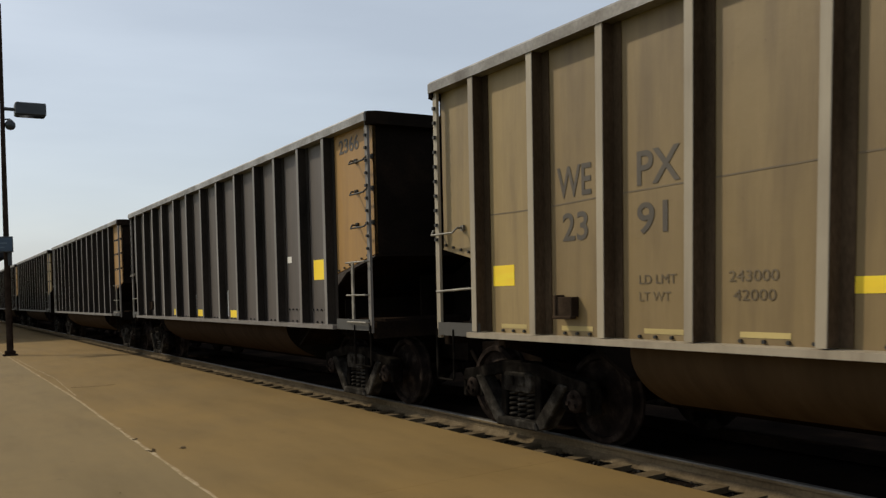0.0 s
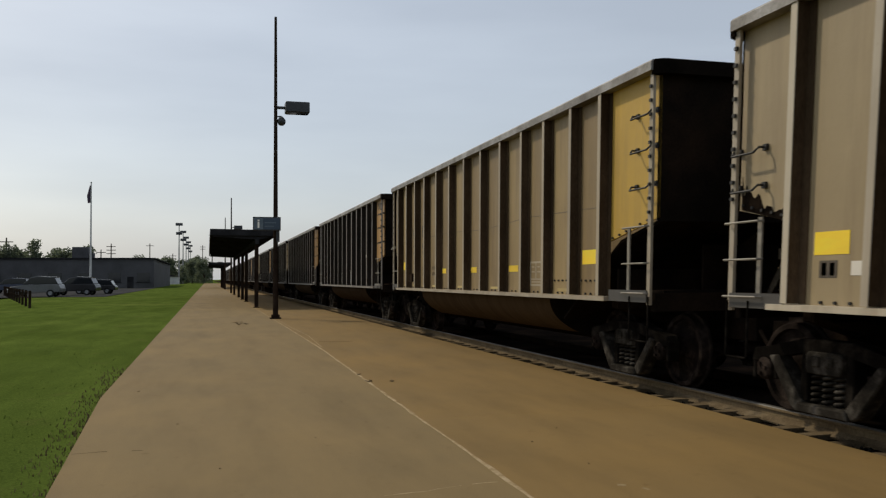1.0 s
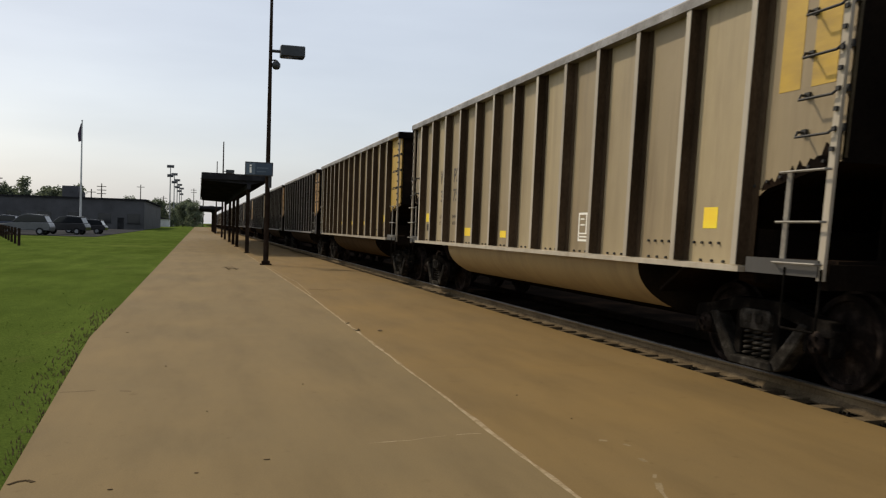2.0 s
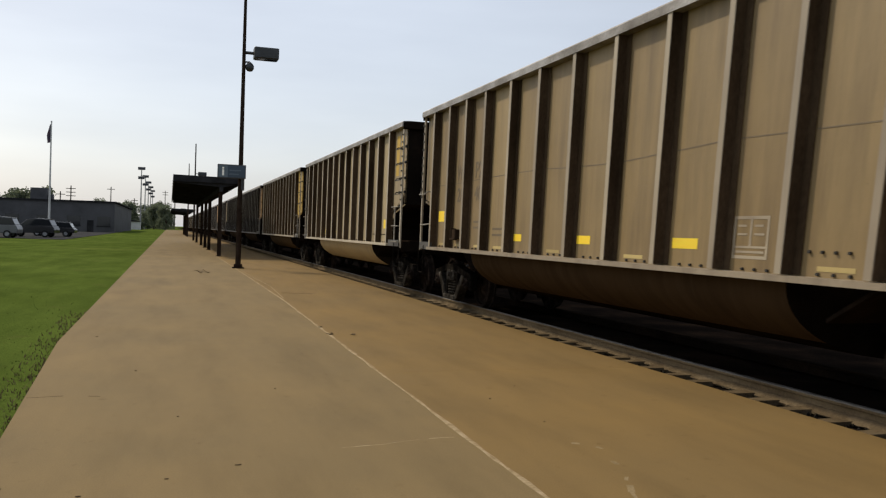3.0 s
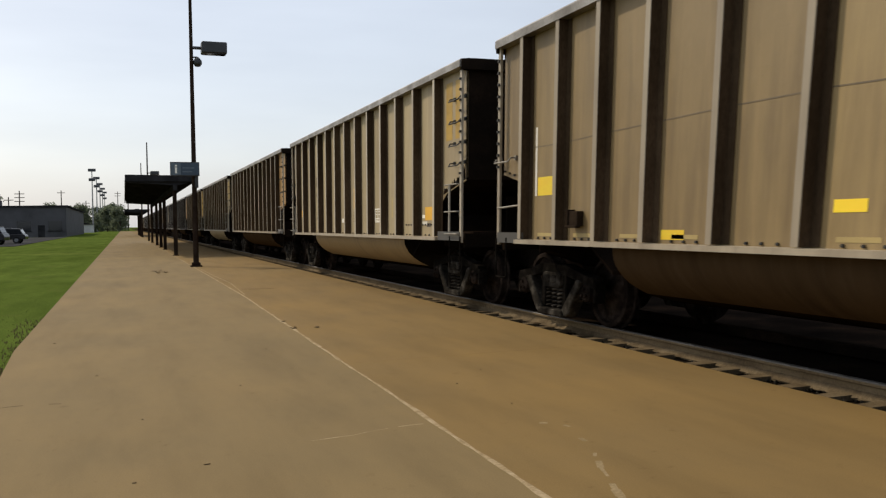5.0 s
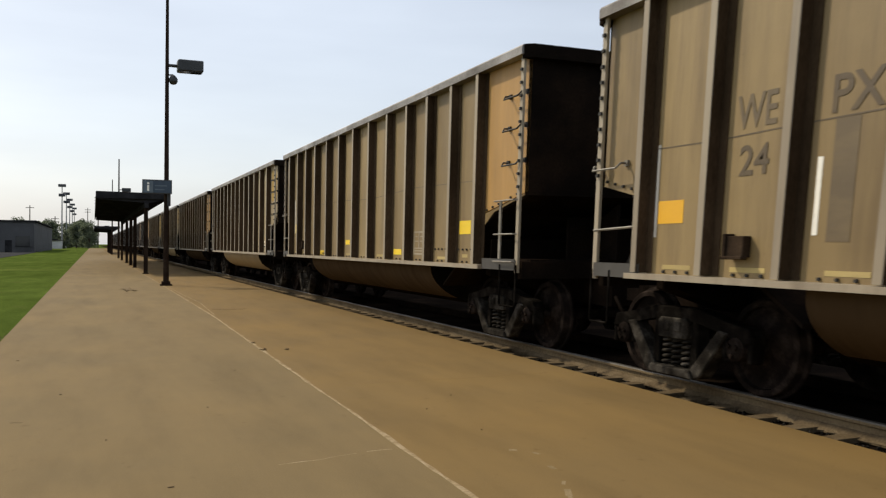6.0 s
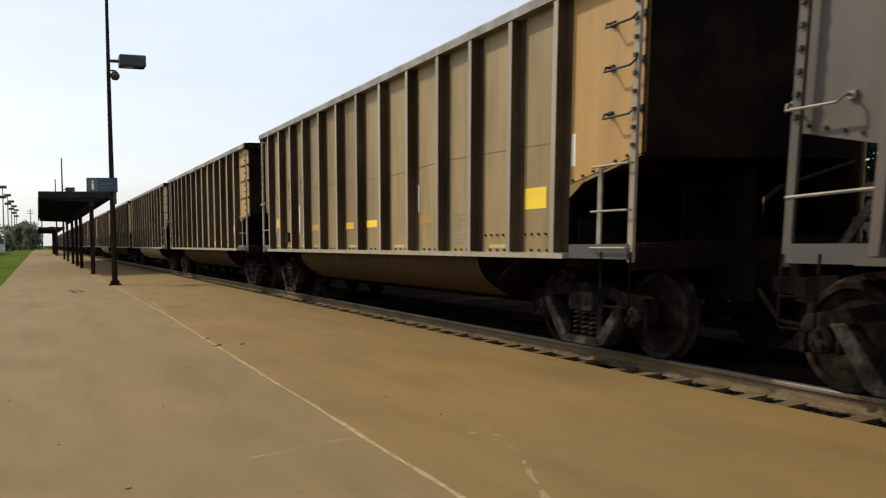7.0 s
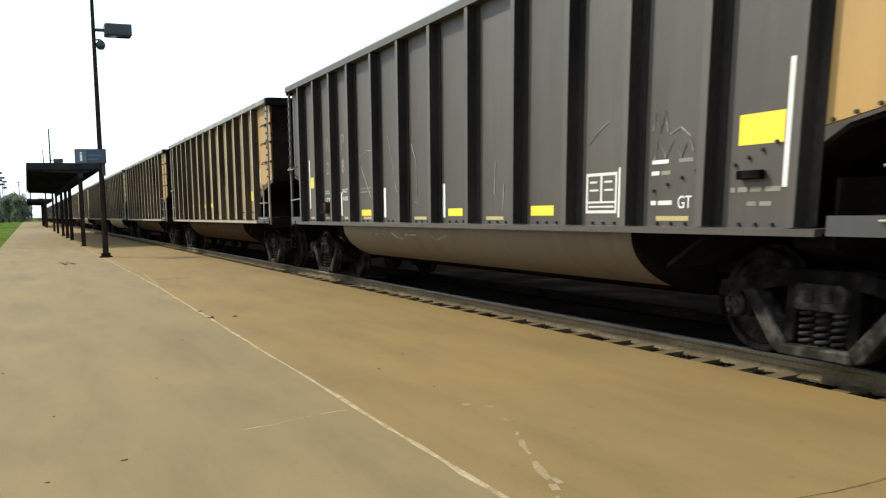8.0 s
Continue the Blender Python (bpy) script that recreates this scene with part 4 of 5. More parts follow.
def end_plate(bm, y0, y1):
    prism(bm, [(y0, 1.09), (y1, 1.09), (y1, 1.235), (y0, 1.235)], 0, -HALF + 0.02, -HALF + 0.04)


FLIP = pose(0, 0, 0, 0, 0, 180)


def on_side(d, y, z):
    """Stands flat lettering or a plate up on the near side sheet, d proud of it, reading towards the tail."""
    m = Matrix(((0, 0, -1, -SKIN - d), (-1, 0, 0, y), (0, 1, 0, z), (0, 0, 0, 1)))
    return m


def plate(w, h):
    def build(bm):
        box(bm, 0, w, 0, h, 0, 0.003)
    return cached("marking:%.3f,%.3f" % (w, h), build)


def lettering(text, h, w):
    key = "lettering:%s,%.2f,%.2f" % (text, h, w)
    if key not in MESH:
        MESH[key] = text_mesh(text, h, w, 0.005 if h > 0.15 else 0.0)
    return MESH[key]


def hopper(k, spec):
    """One coal gondola. Its own space: y = 0 at the leading end and back along -y, z = 0 on the rail heads."""
    paintkey, near = spec["paint"], spec.get("near", False)
    trim = spec.get("trim", {"tan": "trim_tan", "dark": "trim_grey"}.get(paintkey, paintkey))
    posts, series = (POSTS_PALE, "pale") if paintkey == "light" else (POSTS, "tan")
    car = thing("coal_gondola", pose(TRACK, LEAD0 - PITCH * k + SLACK.get(k, 0.0), RAIL_Z), spec["label"], "rail wagon", "coal wagons of the train")
    knots = [0.0] + posts + [BODY]
    for i, (a, b) in enumerate(zip(knots, knots[1:])):
        lo_a, lo_b = 1.14, 1.14
        if i == 0:
            lo_a, lo_b = 2.06, 1.87
        if i == len(knots) - 2:
            lo_a, lo_b = 1.86, 2.10
        me = cached("side_panel:%s%d" % (series, i), lambda bm: side_panel(bm, a, b, lo_a, lo_b))
        tail = i == len(knots) - 2
        put("side_panel", me, spec.get("tail", paintkey) if tail else paintkey, car, pose(-SKIN, 0, 0), (spec.get("tail_label", "") if tail else ""))
        if tail or i == 0:          # far-side end plating, added in black to keep the end voids dark
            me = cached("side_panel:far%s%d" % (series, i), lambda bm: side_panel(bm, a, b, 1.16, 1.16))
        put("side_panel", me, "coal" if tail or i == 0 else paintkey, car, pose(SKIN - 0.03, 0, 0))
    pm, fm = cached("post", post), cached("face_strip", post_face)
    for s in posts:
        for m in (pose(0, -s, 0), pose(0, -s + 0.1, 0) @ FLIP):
            po = put("post", pm, "web_dark" if paintkey in ("grey", "dark") else "web", car, m, "side post, sooty and coloured darker for its shade")
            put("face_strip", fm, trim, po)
    cm, sm = cached("top_chord", chord), cached("side_sill", sill)
    far = pose(0, -BODY, 0, 0, 0, 180)
    put("top_chord", cm, "chord" if paintkey != "grey" else paintkey, car)
    put("top_chord", cm, paintkey, car, far)
    put("side_sill", sm, trim, car)
    put("side_sill", sm, paintkey, car, pose(0, -14.04, 0, 0, 0, 180))
    # ends and underframe: coal dust, with their shade in the same near black
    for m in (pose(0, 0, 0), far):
        put("end_sheet", cached("end_sheet", end_sheet), "coal", car, m, "end sheet with coal dust, coloured darker for its shade")
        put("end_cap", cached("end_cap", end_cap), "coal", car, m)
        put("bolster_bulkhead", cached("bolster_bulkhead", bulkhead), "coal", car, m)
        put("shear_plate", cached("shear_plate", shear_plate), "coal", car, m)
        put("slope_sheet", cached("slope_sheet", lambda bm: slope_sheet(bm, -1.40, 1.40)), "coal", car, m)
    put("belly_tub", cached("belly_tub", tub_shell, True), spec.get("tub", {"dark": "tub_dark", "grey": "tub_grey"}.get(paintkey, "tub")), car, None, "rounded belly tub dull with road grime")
    put("belly_plate", cached("belly_plate", belly_plate, True), "belly", car, None, "belly plate coloured dark for the shade under the tub")
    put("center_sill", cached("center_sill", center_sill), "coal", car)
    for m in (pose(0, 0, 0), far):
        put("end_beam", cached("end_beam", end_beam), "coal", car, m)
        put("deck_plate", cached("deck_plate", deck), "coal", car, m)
    for s in TRUCKS:
        put("body_bolster", cached("body_bolster", body_bolster), "coal", car, pose(0, -s, 0))
    put("brake_reservoir", cached("brake_reservoir", reservoir, True), "black", car)
    if near:
        put("brake_brace", cached("brake_brace", brake_brace), "leg", car)
        put("brake_cylinder", cached("brake_cylinder", brake_cylinder, True), "cast", car)
        put("brake_hose", cached("brake_hose", brake_hose, True), "black", car)
        put("brake_hose", cached("brake_hose", brake_hose, True), "black", car, far)
    cp = cached("coupler", coupler)
    put("coupler", cp, "rust", car, pose(0, 0.30, 0))
    put("coupler", cp, "rust", car, pose(0, -BODY - 0.30, 0, 0, 0, 180))
    # trucks
    for s in TRUCKS:
        for turn in (0, 180):
            m = pose(0, -s, 0, 0, 0, turn)
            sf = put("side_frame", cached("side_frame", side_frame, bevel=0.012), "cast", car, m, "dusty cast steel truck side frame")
            if near or turn == 0:
                for cy in (-0.155, 0.0, 0.155):
                    put("spring", cached("spring", spring, True), "leg", sf, pose(0, cy, 0))
            put("bolster_end", cached("bolster_end", bolster_end, bevel=0.01), "leg", sf)
            lg = cached("tension_leg", leg, bevel=0.015)
            put("tension_leg", lg, "leg", sf)
            put("tension_leg", lg, "leg", sf, Matrix.Diagonal((1, -1, 1, 1)))
            put("spring_seat", cached("spring_seat", spring_seat, bevel=0.015), "leg", sf)
    ws = cached("wheelset", wheelset)
    wheels = []
    for s in TRUCKS:
        for d in (-AXLE, AXLE):
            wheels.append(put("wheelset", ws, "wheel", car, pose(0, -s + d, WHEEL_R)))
    # end platforms, stiles, ladders, grab irons
    put("end_platform_plate", cached("end_plate:lead", lambda bm: end_plate(bm, -0.86, -0.05)), "plate_grey", car)
    put("end_platform_plate", cached("end_plate:tail", lambda bm: end_plate(bm, -BODY + 0.05, -13.42)), "plate_grey", car)
    put("corner_stile", cached("stile:lead", lambda bm: stile(bm, -0.075, 0.0, 1.06, 3.83)), trim, car)
    put("corner_stile", cached("stile:tail", lambda bm: stile(bm, -BODY, -BODY + 0.075, 1.06, 3.83)), trim, car)
    if near:
        put("corner_stile", cached("stile:lead", lambda bm: None), paintkey, car, far)
        put("corner_stile", cached("stile:tail", lambda bm: None), paintkey, car, far)
    grabs = list(spec.get("grabs", (2.46, 2.91, 3.33)))
    for z in grabs:
        put("grab_iron", cached("grab:tail%.2f" % z, lambda bm: grab(bm, -BODY + 0.04, -BODY + 0.50, z)), "black", car)
    put("ladder_stile", cached("lad_stile:tail", lambda bm: box(bm, -HALF + 0.03, -HALF + 0.05, -BODY + 0.50, -BODY + 0.56, 1.10, 2.02)), "galv", car)
    for z in (2.00, 1.56, 1.20):
        put("rung", cached("rung:tail%.2f" % z, lambda bm: tube(bm, [(-HALF + 0.02, -BODY, z), (-HALF - 0.03, -BODY + 0.02, z), (-HALF - 0.03, -BODY + 0.58, z), (-HALF + 0.02, -BODY + 0.60, z)], 0.012, 6)), "galv", car)
    put("stirrup", cached("stirrup:tail", lambda bm: stirrup(bm, -BODY + 0.0, -BODY + 0.46, 0.62)), "cast", car)
    if spec.get("ladder", False):
        for z in (2.58, 2.22):
            put("grab_iron", cached("grab:lead%.2f" % z, lambda bm: grab(bm, -0.03, -0.42, z)), "black", car)
        put("ladder_stile", cached("lad_stile:lead", lambda bm: box(bm, -HALF + 0.03, -HALF + 0.05, -0.52, -0.46, 1.10, 1.96)), "galv", car)
        for z in (1.92, 1.56, 1.20):
            put("rung", cached("rung:lead%.2f" % z, lambda bm: tube(bm, [(-HALF + 0.02, 0.0, z), (-HALF - 0.03, -0.02, z), (-HALF - 0.03, -0.54, z), (-HALF + 0.02, -0.56, z)], 0.012, 6)), "galv", car)
    else:
        put("grab_iron", cached("grab:leadone", lambda bm: grab(bm, 0.05, -0.44, 2.22)), "galv", car)
        put("handrail", cached("handrail", lambda bm: tube(bm, [(-HALF + 0.04, 0.0, 1.58), (-HALF + 0.04, -0.84, 1.61)], 0.014, 6)), "galv", car)
    put("stirrup", cached("stirrup:lead%d" % spec.get("rung", False), lambda bm: stirrup(bm, -0.36, -0.02, 0.60, spec.get("rung", False))), "cast", car)
    # bolts
    if spec.get("bolts", near):
        pts = []
        for a, b in zip(posts, posts[1:]):
            pts += [(a + (b - a) * f, 1.165) for f in (0.30, 0.48, 0.66, 0.84)]
        pts += [(0.09 + 0.15 * i, 2.10 - 0.033 * i) for i in range(5)]
        pts += [(13.32 + 0.18 * i, 1.91 + 0.035 * i) for i in range(6)]
        if spec.get("slanted"):
            pts += [(11.46 + 0.18 * i, 1.46 + 0.053 * i) for i in range(4)] + [(12.43 + 0.137 * i, 1.64 + 0.052 * i) for i in range(4)]
            put("bracket", cached("bracket", lambda bm: box(bm, -SKIN - 0.06, -SKIN, -12.74, -12.49, 1.52, 1.59), bevel=0.008), "cast", car)
        else:
            pts += [(11.40 + 0.15 * i, 1.35) for i in range(4)] + [(12.36 + 0.15 * i, 1.35) for i in range(4)]
        for s, z in pts:
            put("bolt", cached("bolt", bolt), "black", car, pose(-SKIN, -s, z))
        for s in (0.037, BODY - 0.037):
            for i in range(10):
                put("bolt", cached("bolt:stile", stile_bolt), "black", car, pose(-HALF, -s, 2.15 + 0.165 * i))
    if spec.get("weld", paintkey == "tan" and near):
        def build(bm):
            z = 2.36
            for a, b in zip(posts, posts[1:]):
                z2 = 2.36 + 0.035 * math.sin(a * 7.0)
                prism(bm, [(-a - 0.03, z), (-b + 0.13, z2), (-b + 0.13, z2 + 0.012), (-a - 0.03, z + 0.012)], 0, -SKIN - 0.003, -SKIN + 0.001)
                z = z2
        put("weld_seam", cached("weld_seam:" + series, build), "stencil_faint", car)
    # plates and stencils
    for s, z, w, h, key in spec.get("marks", ()):
        put("marking", plate(w, h), key, car, on_side(0.0, -s, z))
    for text, s, z, h, w, key in spec.get("text", ()):
        put("lettering", lettering(text, h, w), key, car, on_side(0.004, -s, z))
    if spec.get("frame"):
        s, z, key = spec["frame"]
        def build(bm):
            for x0, x1, y0, y1 in ((0, 0.5, 0, 0.03), (0, 0.5, 0.37, 0.40), (0, 0.03, 0.03, 0.37), (0.47, 0.5, 0.03, 0.37), (0.235, 0.265, 0.12, 0.37), (0.03, 0.47, 0.10, 0.12), (0.05, 0.45, 0.055, 0.075), (0.06, 0.20, 0.22, 0.24), (0.30, 0.44, 0.22, 0.24), (0.06, 0.18, 0.30, 0.32), (0.30, 0.42, 0.30, 0.32)):
                box(bm, x0, x1, y0, y1, 0.0, 0.003)
        put("label_frame", cached("label_frame", build), key, car, on_side(0.0, -s, z) @ Matrix.Diagonal((*spec.get("frame_size", (1.0, 1.0)), 1, 1)), "pale stencilled label box")
    if spec.get("patch"):
        z0, z1, key = spec["patch"]
        def build(bm):
            box(bm, 0.14, 0.42, z0, z1, 0, 0.003)
            box(bm, 0.56, 0.86, z0, z1, 0, 0.003)
        put("marking", cached("tail_patch:%.2f" % z0, build), key, car, on_side(0.0, -13.40, 0.0))
    if spec.get("ladder"):
        for s0, s1, z0, z1, seed in ((13.42, 14.40, 1.855, 2.065, 1), (0.06, 0.84, 2.055, 1.88, 2)):
            def build(bm):
                q, n = random.Random(seed), 22
                low, top = [], []
                for i in range(n + 1):
                    f = i / n
                    edge = f if s0 > 1 else 1 - f
                    low.append((-(s0 + (s1 - s0) * f), z0 + (z1 - z0) * f + 0.004))
                    top.append((low[-1][0], low[-1][1] + 0.02 + q.uniform(0.0, 0.10) + 0.22 * edge ** 2 * q.uniform(0.5, 1.0)))
                for i in range(n):
                    prism(bm, [low[i], low[i + 1], top[i + 1], top[i]], 0, -SKIN - 0.003, -SKIN + 0.001)
            put("soot_stain", cached("soot_stain:%d" % seed, build), "coal", car, None, "ragged black soot stain")
    if spec.get("hinge", near):
        def build(bm):
            box(bm, -SKIN - 0.09, -SKIN, -2.30, -2.08, 1.32, 1.50)
            box(bm, -SKIN - 0.12, -SKIN - 0.05, -2.32, -2.06, 1.30, 1.33)
            box(bm, -SKIN - 0.11, -SKIN, -2.10, -2.06, 1.32, 1.52)
        put("jacking_bracket", cached("jacking_bracket", build, bevel=0.006), "rust", car)
    if spec.get("chalk"):
        strokes = (((3.94, 2.28), (4.00, 2.05), (4.20, 1.80), (4.55, 1.40)), ((4.66, 2.30), (4.57, 1.95), (4.59, 1.42)), ((3.98, 2.26), (4.29, 2.33), (4.64, 2.28)),
                   ((5.17, 2.50), (5.35, 2.1), (5.46, 1.70), (5.66, 1.38)), ((5.64, 1.40), (5.85, 1.36), (5.83, 1.9)), ((6.17, 1.45), (6.27, 1.42), (6.23, 2.04), (6.07, 2.3)), ((6.74, 2.35), (6.84, 1.9), (6.70, 1.4)),
                   ((10.46, 1.95), (10.58, 2.05), (10.77, 2.15)), ((11.42, 2.0), (11.46, 2.18), (11.52, 1.98), (11.58, 2.16), (11.62, 1.98)), ((11.45, 1.72), (11.50, 1.92), (11.60, 1.75), (11.70, 1.90), (11.80, 1.74), (11.86, 1.86)), ((11.64, 1.95), (11.78, 2.0), (11.90, 1.92), (11.95, 1.78)), ((8.53, 1.5), (8.57, 1.9)), ((8.74, 1.3), (8.77, 1.62)))
        for pts in strokes:
            bm = bmesh.new()
            tube(bm, [(-SKIN - 0.001, -s, z) for s, z in pts], 0.0075, 4)
            part("chalk_stroke", bm, "chalk", car)
        for pts in (((4.28, 1.02), (4.36, 0.93), (4.66, 0.96)), ((5.12, 0.98), (5.34, 0.90), (5.58, 0.90), (5.61, 1.0)), ((5.66, 0.95), (6.08, 0.96)), ((6.62, 0.95), (6.75, 0.90), (7.12, 0.97))):
            bm = bmesh.new()
            tube(bm, [(tub_x(z) - 0.002, -s, z) for s, z in pts], 0.013, 4)
            part("chalk_stroke", bm, "chalk", car)
    return car, wheels


def stencils(left, right, ink, dx=0.0, lo=2.02, hi=2.42):
    rows = [("WE", 2.02 + dx, hi, 0.28, 0.46, ink), ("PX", 3.03 + dx, hi, 0.28, 0.46, ink), (left, 2.09 + dx, lo, 0.25, 0.34, ink)] + ([(right, 3.03 + dx, lo, 0.25, 0.33, ink)] if right else [])
    return rows


def weights(a, b, ink, h=0.075, dx=0.0):
    return [("LD LMT", 2.06 + dx, 1.66, h, 0.41, ink), ("LT WT", 2.06 + dx, 1.52, h, 0.37, ink), (a, 3.00 + dx, 1.66, h, 0.42, ink), (b, 3.03 + dx, 1.52, h, 0.37, ink)]


def faint(s, z, ink, n=2):
    return [(s, z - 0.1 * i, 0.42, 0.035, ink) for i in range(n)]


def strips(z, first=1.62):
    return [(0.98, first, 0.36, 0.21, "decal"), (4.80, z, 0.42, 0.11, "decal"), (7.02, z, 0.44, 0.11, "decal"), (9.33, z, 0.46, 0.11, "decal"), (12.38, 1.58, 0.46, 0.20, "decal")]


